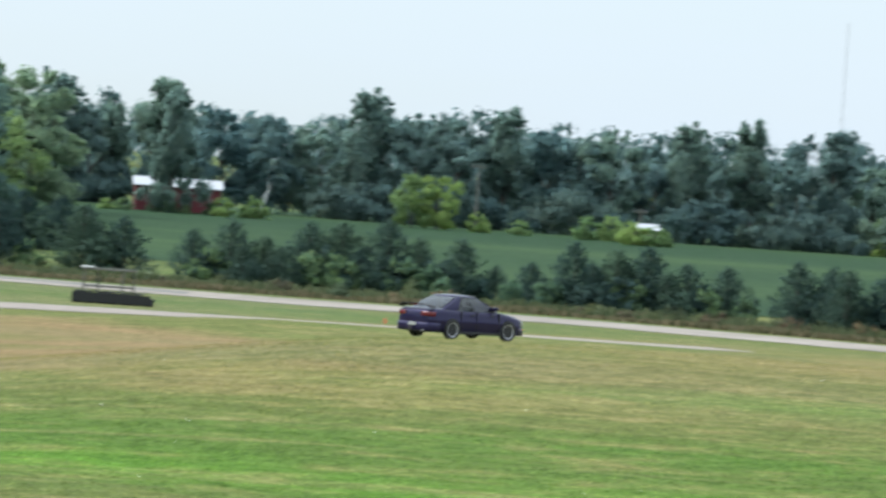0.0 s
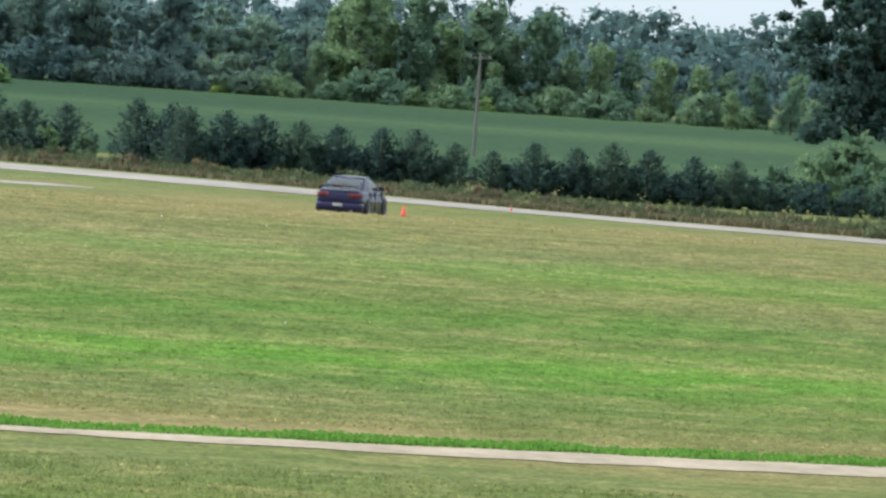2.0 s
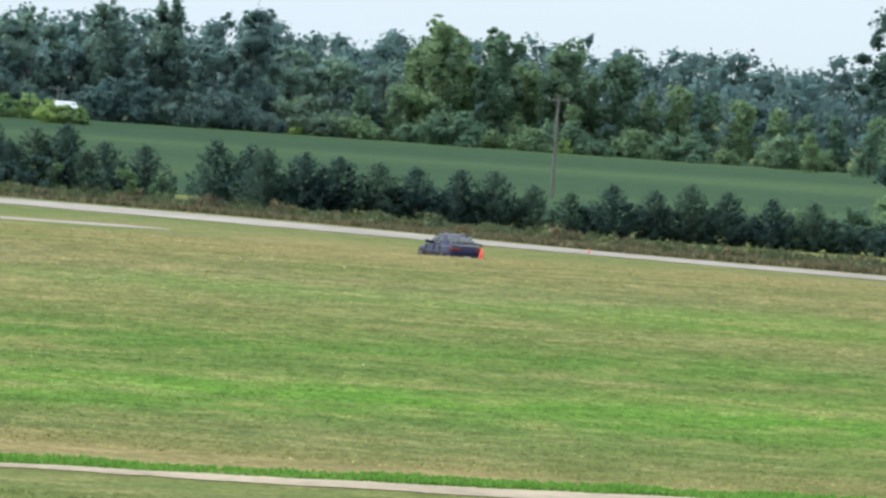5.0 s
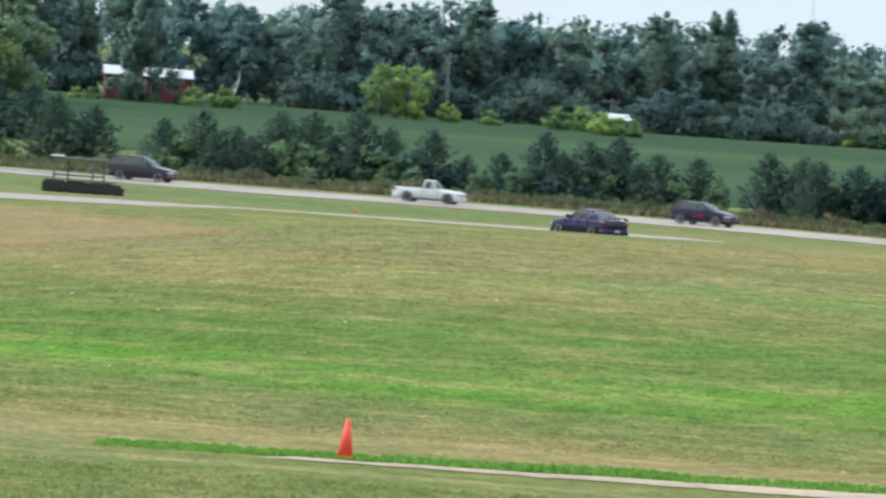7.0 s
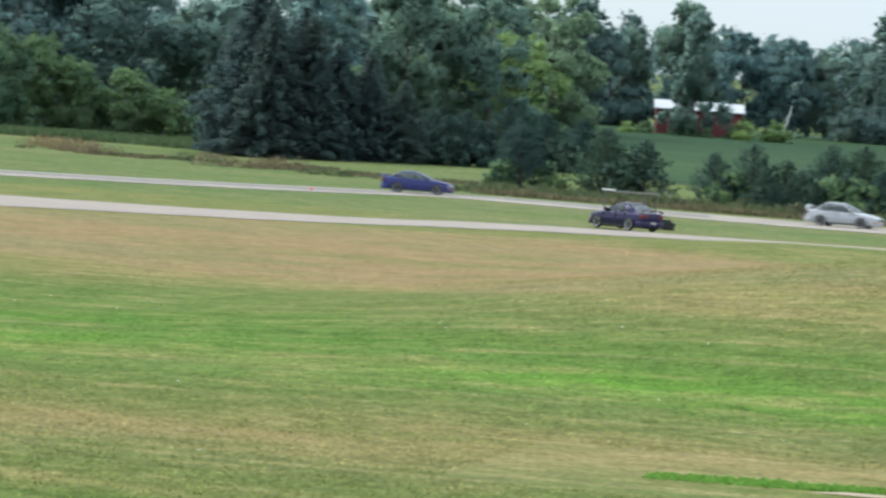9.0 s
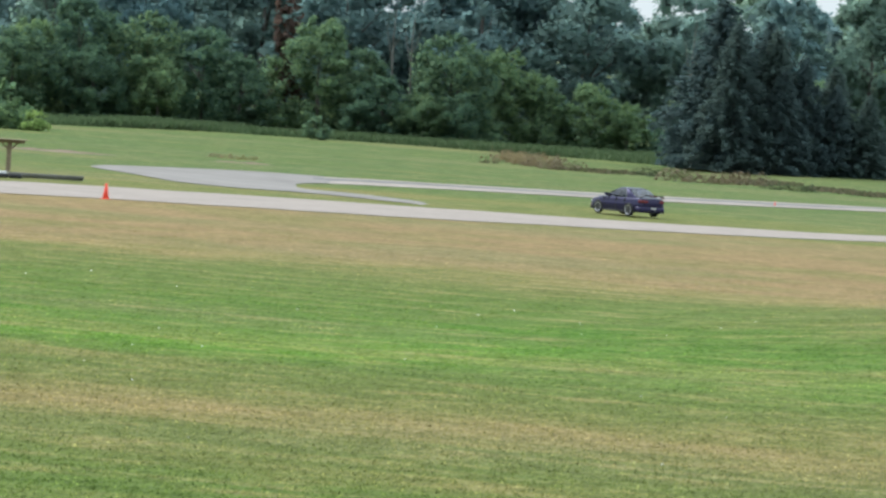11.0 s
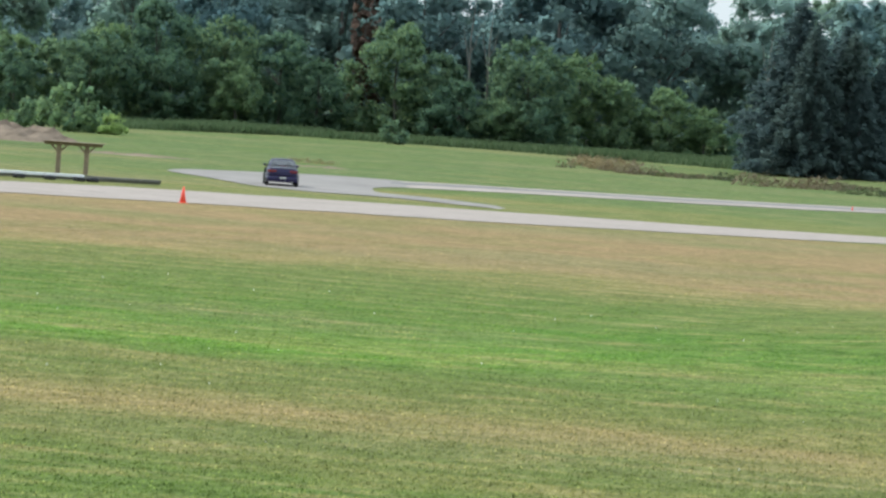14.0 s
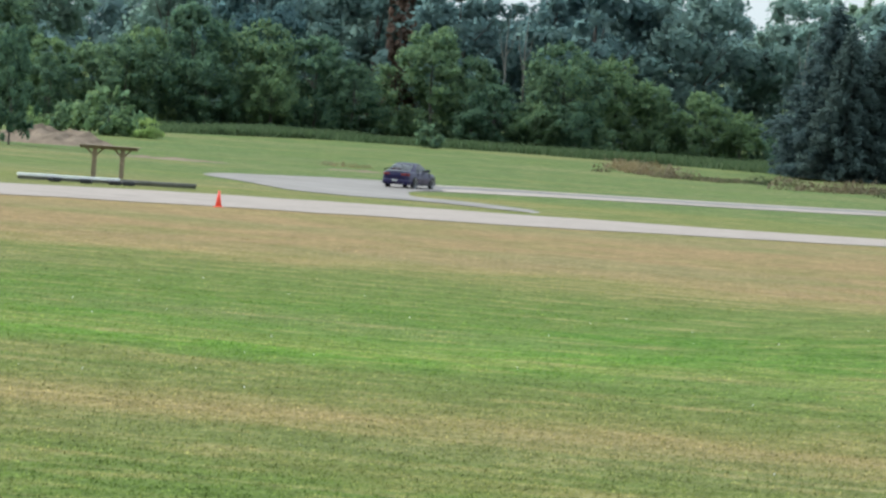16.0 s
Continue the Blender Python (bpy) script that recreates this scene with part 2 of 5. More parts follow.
NEAR_TOP = [(-150, 138), (-110, 178), (-92, 200), (-88.6, 201.7), (-84.5, 209.2), (-80.5, 210.0), (-75.9, 213.5), (-70.7, 215.2), (-65.5, 216.9), (-60.3, 218.6), (-55.3, 221.2), (-51.1, 223.3), (-45, 234.5), (-24, 240.5), (-13, 241.5), (-6.5, 241)]
NEAR_BOT = [(-138, 124), (-100, 162), (-82.3, 187.5), (-77.2, 191.2), (-75.1, 192.6), (-69.8, 196.4), (-65.0, 198.0), (-60.9, 201.9), (-56.8, 205.8), (-52.3, 209.0), (-48.8, 213.5), (-44, 222), (-34, 231), (-18, 233), (-11, 236), (-6.3, 240)]
FAR_TOP = [(-89.3, 257.6), (-86.6, 263.0), (-83.4, 264.0), (-80.2, 265.1), (-75.0, 271.2), (-69.6, 277.6), (-65.0, 283.5), (-59.7, 292.6), (-41.7, 286.6), (-19.7, 283.9), (0.0, 273.1), (18, 253), (45, 236), (90, 212), (160, 190)]
FAR_BOT = [(-84.6, 244.3), (-81.6, 248.0), (-79.7, 252.5), (-77.0, 254.8), (-71.3, 258.0), (-66.4, 265.2), (-62.0, 270.6), (-58.4, 282.2), (-40.4, 271.6), (-18.4, 270.2), (0.0, 258.7), (17, 246), (42, 229), (86, 205), (155, 182)]
strip("road_near", NEAR_TOP, NEAR_BOT, GRAVEL, 0.06, "pale worn track of compacted gravel across the meadow", "track", ragged=0.3)
strip("road_far", FAR_TOP, FAR_BOT, ASPHALT, 0.07, "pale grey asphalt straight of the circuit", "track", ragged=0.35)
LOOP_OUT = [(-88.4, 260.1), (-93.8, 259.5), (-96.6, 251.9), (-98.1, 248.5), (-97.0, 242.9), (-94.8, 239.4), (-92.2, 236.3), (-88.5, 230.9), (-85.0, 225.7), (-81.1, 223.7), (-78.8, 224.8), (-76.1, 224.1), (-72.8, 221.6), (-70.0, 220.0)]
LOOP_IN = [(-83.7, 246.5), (-83.8, 243.8), (-83.8, 241.8), (-83.5, 240.0), (-83.1, 238.5), (-82.7, 237.3), (-82.3, 236.3), (-81.9, 235.3), (-81.4, 233.8), (-80.6, 232.1), (-78.9, 229.7), (-77.4, 229.7), (-74.4, 227.2), (-70.5, 222.7)]
WORN = simple("worn_asphalt", (0.165, 0.156, 0.148), 0.85, vary=0.3, scale=0.6, sheen=0.15)
OLD = simple("old_asphalt", (0.235, 0.212, 0.194), 0.85, vary=0.3, scale=0.5, sheen=0.15)
strip("road_hairpin", LOOP_OUT, LOOP_IN, OLD, 0.075, "grey asphalt hairpin joining two straights", "track", 60, paired=True)
MIDDLE = [[tuple(a[k] + (b[k] - a[k]) * q for k in (0, 1)) for a, b in zip(FAR_TOP[:9], FAR_BOT[:9])] for q in (0.34, 0.66)]
strip("road_groove", MIDDLE[0], MIDDLE[1], WORN, 0.085, "dark worn racing line along the far straight", "track", ragged=0.2)
strip("path", [(-10, 81.75), (-7.5, 82.0), (0.3, 83.6), (5.6, 84.9), (12, 86.6), (24, 90)], [(-10, 81.65), (-7.5, 81.55), (-0.5, 82.1), (4.6, 82.6), (10.5, 83.9), (22, 87)],
      DIRT, 0.04, "narrow pale dirt path beside a green verge", "path", 60, 6, 0.15)
# Its far side runs on beneath the tree belt to darken the floor there.
strip("crop_field", [(-76, 398), (-56, 366), (-10, 330), (45, 315), (130, 300)], [(-150, 700), (-80, 740), (0, 740), (80, 720), (260, 640)], CROP, 0.12,
      "deep green crop field running on as the dark floor of the woods", "crop field", 80, 40)


# ---- foliage ----
def quads(points, ways, ups, length, width):
    """Small leaf cards: centres, long axes and cross axes."""
    a, b = ways * length[:, None] / 2, ups * width[:, None] / 2
    v = np.stack([points - a, points + b, points + a, points - b], 1).reshape(-1, 3)
    f = np.arange(len(v)).reshape(-1, 4)
    return v, f


def unit(v):
    return v / np.maximum(np.linalg.norm(v, axis=1), 1e-9)[:, None]


def fast_mesh(name, v, f, mat, round_=None):
    me = bpy.data.meshes.new(name)
    me.vertices.add(len(v))
    me.vertices.foreach_set("co", v.astype(np.float32).ravel())
    me.loops.add(f.size)
    me.loops.foreach_set("vertex_index", f.astype(np.int32).ravel())
    me.polygons.add(len(f))
    me.polygons.foreach_set("loop_start", np.arange(0, f.size, f.shape[1], dtype=np.int32))
    me.materials.append(mat)
    me.update(calc_edges=True)
    if round_ is not None:
        me.polygons.foreach_set("use_smooth", [True] * len(f))
        me.normals_split_custom_set_from_vertices(np.repeat(round_, f.shape[1], 0).tolist())
    return me


def conifer_cards(h, r, n, rng, low=0.03):
    """Whorls of branches, each a flat spray of needle tufts that turns up (young) or hangs (old) at its tip."""
    young = h < 8
    B, u = [], low
    while u < 0.985:
        reach_ = r * (1 - u) ** (0.80 if young else 0.86) * (1.0 if u > 0.1 else 0.86 + u * 1.4)
        count = 7 if young else 9
        a0 = rng.uniform(0, 6.28)
        for k in range(count):
            B.append((u + rng.normal(0, 0.012), a0 + 6.283 * k / count + rng.normal(0, 0.22), max(0.03 * r, reach_ * rng.uniform(0.66, 1.14) + 0.02 * r)))
        u += (0.072 if young else 0.04) * (1.1 - 0.55 * u)
    B = np.array(B)
    weight = B[:, 2] ** 1.5 + 0.02 * r
    pick = rng.choice(len(B), n, p=weight / weight.sum())
    z0, ang, ln = B[pick, 0] * h, B[pick, 1], B[pick, 2]
    t = rng.uniform(0.0, 1.0, n) ** 0.62
    rise = (0.2 if young else 0.02) + 0.5 * (B[pick, 0]) ** 2
    curl = 0.16 if young else -0.16
    out = np.stack([np.cos(ang), np.sin(ang), 0 * ang], 1)
    side = np.stack([-np.sin(ang), np.cos(ang), 0 * ang], 1)
    wide = rng.normal(0, 0.16, n) * ln * (1.12 - t)
    p = out * (ln * t)[:, None] + side * wide[:, None]
    p[:, 2] = z0 + ln * (rise * t + curl * t * t) - 0.1 * np.abs(wide) + rng.normal(0, 0.027 if young else 0.016, n) * h
    p[:, 2] = np.clip(p[:, 2], 0.02 * h, h * 1.03)
    tip = np.sign(wide)[:, None] * side * 0.5
    way = unit(out + tip + rng.normal(0, 0.34, (n, 3)) + [0, 0, 0.35 if young else -0.12])
    up = unit(np.cross(way, unit(rng.normal(0, 0.6, (n, 3)) + [0, 0, 1])))
    size = (0.052 if young else 0.028) * h * rng.uniform(0.6, 1.4, n)
    soft_ = unit(0.7 * out + [0, 0, 0.7] + rng.normal(0, 0.2, (n, 3)))
    return *quads(p, way, up, size, size * 0.42), soft_


def lobe_cards(lobes, n, size, rng, clump=0.5, loose=0.3):
    """Leaf sprays that fill clumps: close at the skin, thin inside, every one tilted its own way."""
    L0 = np.array(lobes)
    vol = L0[:, 3] * L0[:, 3] ** 0.5 * L0[:, 4] ** 0.5
    pick = rng.choice(len(lobes), n, p=vol / vol.sum())
    L = L0[pick]
    d = unit(rng.normal(0, 1, (n, 3)))
    k = rng.uniform(0, 1, n) ** 0.36 * (1 + rng.normal(0, 0.12, n))
    p = L[:, :3] + d * np.stack([L[:, 3], L[:, 3], L[:, 4]], 1) * k[:, None]
    out = unit(d + [0, 0, 0.25] + rng.normal(0, 0.65, (n, 3)))
    way = unit(np.cross(out, rng.normal(0, 1, (n, 3))))
    up = np.cross(way, out)
    ln = size * rng.uniform(0.5, 1.5, n) * np.where(k < 0.6, 2.3, 1.0)
    mid = np.average(L0[:, :3], axis=0, weights=L0[:, 3])
    soft_ = unit(clump * d + 0.6 * unit(p - mid) + [0, 0, 0.3] + rng.normal(0, loose, (n, 3)))
    return *quads(p, way, up, ln, ln * 0.62), soft_


def tube(path, radii, sides=6):
    verts, faces = [], []
    for p, r in zip(path, radii):
        for k in range(sides):
            a = 2 * math.pi * k / sides
            verts.append((p[0] + r * math.cos(a), p[1] + r * math.sin(a), p[2]))
    for i in range(len(path) - 1):
        for k in range(sides):
            faces.append((i * sides + k, i * sides + (k + 1) % sides, (i + 1) * sides + (k + 1) % sides, (i + 1) * sides + k))
    return verts, faces


def trunk_mesh(h, r, limbs, rng, spread_=0.3):
    v, f = tube([(0, 0, -0.3), (0.03 * h * 0.2, 0, h * 0.3), (0, 0.02 * h, h * 0.65), (0, 0, h * 0.95)], [r * 1.3, r, r * 0.6, r * 0.12])
    for _ in range(limbs):
        a, z0 = rng.uniform(0, 6.28), h * rng.uniform(0.25, 0.6)
        s = h * spread_ * rng.uniform(0.6, 1.1)
        path = [(0, 0, z0), (math.cos(a) * s * 0.5, math.sin(a) * s * 0.5, z0 + s * 0.4), (math.cos(a) * s, math.sin(a) * s, z0 + s * 0.95)]
        tv, tf = tube(path, [r * 0.5, r * 0.35, r * 0.08], 5)
        f += [tuple(q + len(v) for q in t) for t in tf]
        v += tv
    return v, f


def lobes_of(kind, h, w, rng):
    """Clumps of leaves (x, y, z, radius, half height) within the outline of a kind of tree."""
    lobes = []
    ph = rng.uniform(0, 6.28, 4)

    def put(count, z0, z1, profile, s0, s1, flat=0.8, inner=0.25):
        for _ in range(count):
            z, a = rng.uniform(z0, z1), rng.uniform(0, 6.28)
            e = profile(z) * (1 + 0.22 * math.sin(2 * a + ph[0] + 5 * z) + 0.16 * math.sin(3 * a + ph[1] - 9 * z))
            q = math.sqrt(rng.uniform(inner, 1.0)) * e * w * 0.5
            sz = w * rng.uniform(s0, s1)
            lobes.append((math.cos(a) * q, math.sin(a) * q, h * z, sz, sz * rng.uniform(flat * 0.7, flat * 1.25)))

    if kind == "round":
        dome = lambda z: 0.92 * math.sqrt(max(0.03, 1 - ((z - 0.42) / 0.56) ** 2))
        put(58, 0.06, 0.93, dome, 0.055, 0.13)
        put(16, 0.15, 0.8, dome, 0.13, 0.19, 0.9, 0.0)
        put(7, 0.86, 0.98, lambda z: 0.42, 0.035, 0.07, 1.2)
    elif kind == "ragged":
        spire = lambda z: 0.85 * (1.0 - 0.72 * max(0, z - 0.25)) * (0.72 + 0.28 * math.sin(17 * z + ph[2]))
        put(70, 0.05, 0.93, spire, 0.045, 0.12, 1.1)
        put(14, 0.1, 0.75, spire, 0.12, 0.18, 1.3, 0.0)
        for _ in range(6):
            x, y = rng.uniform(-0.24, 0.24, 2) * w
            top = rng.uniform(0.86, 1.0)
            for q in range(9):
                g = 0.012 + 0.01 * q
                lobes.append((x + rng.normal(0, g) * w, y + rng.normal(0, g) * w, h * (top - 0.025 * q + rng.normal(0, 0.008)), w * rng.uniform(0.022, 0.06), h * rng.uniform(0.01, 0.02)))
    elif kind == "spreading":
        bowl = lambda z: min(1.0, 0.42 + 1.9 * max(0, z - 0.32)) * math.sqrt(max(0.06, 1 - (max(0, z - 0.5) / 0.5) ** 2))
        put(460, 0.33, 0.99, bowl, 0.011, 0.036, 0.7, 0.12)
        put(70, 0.42, 0.85, bowl, 0.04, 0.07, 0.6, 0.0)
        # boughs that hang low on one side
        for _ in range(34):
            a, q = rng.uniform(2.4, 4.6), rng.uniform(0.35, 0.8)
            lobes.append((math.cos(a) * q * w * 0.5, math.sin(a) * q * w * 0.5, h * (0.5 - 0.4 * q * rng.uniform(0.3, 1.0)), w * rng.uniform(0.03, 0.05), w * 0.028))
    else:
        mound_ = lambda z: 0.95 * math.sqrt(max(0.05, 1 - (max(0.0, z - 0.25) / 0.72) ** 2))
        put(26, 0.05, 0.86, mound_, 0.08, 0.17, 0.85, 0.1)
        put(6, 0.1, 0.5, mound_, 0.2, 0.26, 0.9, 0.0)
        put(7, 0.8, 0.98, lambda z: 0.5, 0.03, 0.07, 1.3)
    return lobes


def tree(name, kind, h, w, mat, seed, n, label, category="tree"):
    """A prototype with its trunk and crown, to be copied."""
    rng = np.random.default_rng(seed)
    root = new(name)
    if kind == "conifer":
        part("trunk", trunk_mesh(h, h * 0.016 + 0.03, 0, rng), BARK, root)
        v, f, nn = conifer_cards(h, w / 2, n, rng)
    else:
        limbs, reach_ = {"round": (6, 0.3), "ragged": (6, 0.16), "shrub": (5, 0.16)}.get(kind, (5, 0.3))
        if kind == "spreading":
            part("trunk", tube([(0, 0, -0.3), (0.1, 0, h * 0.06), (0, 0, h * 0.13)], [h * 0.06, h * 0.05, h * 0.046], 10), BARK, root)
            for k in range(18):
                a, s = k * 2.4 + rng.uniform(-0.3, 0.3), h * rng.uniform(0.2, 0.62)
                z0, z1 = h * rng.uniform(0.06, 0.13), h * rng.uniform(0.55, 0.9)
                ca, sa_ = math.cos(a), math.sin(a)
                path = [(0, 0, z0), (ca * s * 0.22, sa_ * s * 0.22, z0 + (z1 - z0) * 0.4), (ca * s * 0.55, sa_ * s * 0.55, z0 + (z1 - z0) * 0.75), (ca * s, sa_ * s, z1)]
                part("limb", tube(path, [h * 0.022, h * 0.015, h * 0.009, h * 0.002], 7), BARK, root)
        else:
            part("trunk", trunk_mesh(h * (0.6 if kind == "shrub" else 0.82), h * 0.016, limbs, rng, reach_), BARK, root)
        v, f, nn = lobe_cards(lobes_of(kind, h, w, rng), n, h * {"shrub": 0.08, "spreading": 0.017, "ragged": 0.022}.get(kind, 0.026), rng, *((0.2, 0.45) if kind == "spreading" else ()))
    crown = new("crown", fast_mesh("crown", v, f, mat, nn))
    crown.parent = root
    return tagged(root, label, category)


def planted(proto, spots, rng, group=""):
    """Copies at (x, y, height); the prototype takes the first spot."""
    h0 = proto["height"]
    for k, (x, y, h, *wide) in enumerate(spots):
        s = h / h0
        w = s * (wide[0] if wide else rng.uniform(0.9, 1.15))
        ob = proto if k == 0 else copy_thing(proto, Matrix())
        ob.location, ob.rotation_euler, ob.scale = (x, y, ground_z(x, y) - 0.05), (0, 0, rng.uniform(0, 6.28)), (w, w, s)
        if group:
            ob["group"] = group


def kind_of_tree(name, kind, h, w, mat, seed, n, label, spots, group, category="tree", variants=2):
    rnd = random.Random(seed)
    for q in range(variants):
        mine = spots[q::variants]
        if mine:
            p = tree(name, kind, h, w, mat, seed * 10 + q, n, label, category)
            p["height"] = h
            planted(p, mine, rnd, group)
    return p


# young pines in a row behind the far straight
ROW = [(-2.2, 292, 4.0), (0.3, 292, 3.9), (2.4, 292, 3.8), (4.9, 292, 3.6), (7.2, 292, 3.5), (10, 292, 3.5), (12.1, 292, 3.6), (14.6, 291.6, 2.9), (16.9, 291.5, 2.6),
       (19.5, 291.3, 3.3), (22.2, 291.2, 3.1), (24.4, 291, 3.6), (26.7, 290.8, 3.3), (29.5, 290.5, 3.1), (32, 290, 3.1)]
ROW2 = [(-20.1, 304.3, 4.5), (-17.3, 304.5, 4.2), (-15.3, 304.6, 4.5), (-12.7, 304.7, 3.6), (-10.1, 304.8, 3.6), (-5.5, 304.9, 4.2), (-3.3, 305, 4), (-23, 306, 3.0), (-18.8, 303, 3.2), (-13.9, 303, 3.0)]
ROW3 = [(-60.9, 319, 4.4), (-55.3, 320.3, 4.6), (-52.5, 320.7, 4.0), (-47.7, 321.5, 3.5), (-45.1, 321.9, 4.3), (-42.8, 322.2, 3.3), (-39.8, 322.6, 4.5), (-37.5, 322.8, 4.6),
        (-34.4, 323.2, 5.0), (-32.2, 323.4, 4.0), (-29.2, 323.7, 4.0), (-26.8, 323.9, 2.4), (-43.9, 319, 2.6), (-41.3, 320, 2.8), (-35.9, 320, 3.0)]
ROW4 = [(-79.4, 376.3, 4.5), (-76.6, 376.9, 4.5), (-73.5, 377.5, 4.9), (-70.3, 378.2, 4.7), (-81.7, 376.0, 4.6), (-84.2, 376.6, 4.9), (-71.8, 374.9, 4.0), (-77.9, 374.9, 4.0), (-67.6, 380.5, 4.4), (-65.6, 381, 3.8)]
kind_of_tree("young_pine", "conifer", 4.0, 5.0, PINE, 3, 5000, "dark green young pine in a planted row", ROW + ROW2 + ROW3 + ROW4, "row of young pines", variants=5)
FILL = [(-1, 293, 2.6), (1.4, 293, 2.5), (3.7, 293, 2.4), (6, 293, 2.3), (8.6, 293, 2.3), (11, 293, 2.4), (13.3, 292.5, 2.0), (18.2, 292, 2.0), (20.9, 292, 2.2), (23.3, 292, 2.2), (25.6, 292, 2.3), (28, 291.5, 2.1), (30.8, 291, 2.2),
        (33.4, 291, 2.2), (35, 291, 1.8), (37, 290, 2.2), (39.5, 290, 2.0), (42, 290, 2.4)]
for line in (ROW2, ROW3, ROW4):
    line = sorted(line)
    FILL += [((p[0] + q[0]) / 2, p[1] - 1.2, 0.66 * min(p[2], q[2])) for p, q in zip(line, line[1:]) if q[0] - p[0] < 4.2]
kind_of_tree("pine_bush", "shrub", 2.4, 3.4, PINE, 31, 1300, "low dark evergreen bush between young pines", FILL, "bushes in the pine row", "bush")
BLUE = [(44.8, 296.6, 4.4), (47.3, 296.2, 4.0), (49.9, 295.8, 3.7), (52.5, 296, 3.9), (54.8, 296, 3.4)]
kind_of_tree("garden_spruce", "conifer", 4.2, 3.6, HAZE_SPRUCE, 14, 6000, "blue-green spruce below the big maple", BLUE, "spruces below the maple", variants=2)
SPR = [(-92.6, 368.5, 14.2, 1.2), (-89.5, 371.5, 12.4, 1.2), (-84.2, 373, 9.0, 1.1), (-81, 372, 6.8, 1.2), (-87, 367.5, 8.5, 1.1), (-90.8, 366, 12.2, 1.0), (-88.3, 369.3, 11.8, 1.0), (-86, 369.9, 9.6, 1.0), (-94.5, 373, 10.5, 0.95), (-83.5, 371, 7.5, 1.0)]
kind_of_tree("spruce", "conifer", 13.0, 10.0, HAZE_SPRUCE, 4, 24000, "tall dense dark spruce standing in a clump", SPR, "clump of spruces")
BELT = [(-105.6, 590, 17.0), (-84.6, 548, 15.6, 0.85), (-92.6, 593, 17.2), (-66.8, 596, 17.2), (-49.4, 598, 16.5), (-117, 590, 15), (-25.8, 599, 15.6), (-17.6, 600, 16.9), (-7.1, 600, 16.2), (-99.5, 594, 13.5)]
kind_of_tree("field_tree", "ragged", 16.0, 9.5, HAZE_BELT, 5, 14000, "tall ragged dark green tree in a field belt", BELT, "tree belt", variants=3)
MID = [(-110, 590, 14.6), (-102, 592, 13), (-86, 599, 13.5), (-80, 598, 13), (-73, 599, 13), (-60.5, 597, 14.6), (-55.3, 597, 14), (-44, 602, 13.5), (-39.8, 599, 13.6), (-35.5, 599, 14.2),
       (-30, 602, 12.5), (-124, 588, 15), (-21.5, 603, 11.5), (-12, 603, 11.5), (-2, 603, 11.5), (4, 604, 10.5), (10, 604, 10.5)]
kind_of_tree("belt_tree", "round", 13.0, 9.0, HAZE_BELT, 15, 8000, "dense dark green tree in a field belt", MID, "tree belt", variants=4)
TALL = [(17.2, 600, 16.4), (24.4, 599.5, 15.8), (32.8, 599, 14.6), (40.5, 598.6, 13.8), (14, 604, 12), (28.5, 603, 11.5), (20.6, 603, 11.5), (36.5, 603, 11)]
kind_of_tree("poplar", "ragged", 15.0, 9.8, POPLAR, 6, 11000, "tall pale green poplar in a field belt", TALL, "poplars of the belt", variants=3)
LOW = [(47.8, 598, 9.9), (51.5, 598, 9.4), (55.9, 597, 8.6), (60.3, 597, 7.8), (63.9, 596.6, 7.4), (68, 596, 7.4), (73, 596, 7.8), (44, 597, 8.8), (79, 595, 8), (85, 594, 8), (92, 594, 8.5),
       (7, 596, 7), (11.5, 595, 7.5), (-1, 595, 5), (34, 594, 6.5), (27, 595, 5), (90, 590, 10), (97, 592, 11.5), (103, 590, 12), (110, 588, 11), (117, 586, 12), (124, 584, 11), (68, 560, 6), (62, 570, 5), (74, 566, 5.5), (86, 570, 6), (95, 572, 6)]
kind_of_tree("young_poplar", "ragged", 9.0, 6.2, POPLAR, 7, 5500, "pale green young poplar at the field edge", LOW, "young poplars")
kind_of_tree("big_maple", "spreading", 19.0, 27.0, MAPLE, 8, 60000, "large old spreading maple with dark foliage", [(49.8, 327, 19.0, 0.94)], "", variants=1).rotation_euler.z = 0.0
LEFT = [(-128, 409, 10.2), (-173, 394, 7.6), (-169, 395, 7.2), (-161, 399, 11.4), (-155, 401, 10.3), (-150, 403, 9.4), (-140, 406.5, 10.9), (-136.5, 408, 8.3), (-124, 412, 9.2), (-120.5, 413, 7),
        (-116, 414, 6.6), (-133, 404, 6), (-129, 404, 4.6), (-146, 402, 7), (-180, 396, 12), (-186, 390, 13), (-112.5, 414, 5), (-125.5, 405, 5), (-166, 400, 9), (-158, 396, 7), (-152, 397, 6.4)]
kind_of_tree("edge_tree", "round", 10.0, 8.8, LEAF, 9, 10000, "dense green tree at the edge of the wood", LEFT, "wood edge", variants=4)
TALLB = [(-144, 425, 17.5), (-132, 430, 18.7), (-165, 425, 17.5), (-176, 430, 17.5), (-155, 432, 18.7), (-122, 432, 17.5), (-112, 436, 16.4), (-104, 440, 15.7), (-190, 425, 18.7), (-139, 440, 19.9), (-149, 440, 19.9),
         (-127, 445, 18.7), (-117, 450, 17.5), (-108, 455, 16.4), (-92, 462, 16.4), (-100, 458, 16.4), (-160, 442, 19.9), (-171, 445, 18.7), (-104, 478, 15.5), (-98, 490, 16), (-112, 472, 15.5), (-94, 508, 16), (-118, 482, 16), (-108, 500, 17), (-101, 515, 17), (-122, 500, 17), (-114, 520, 18)]
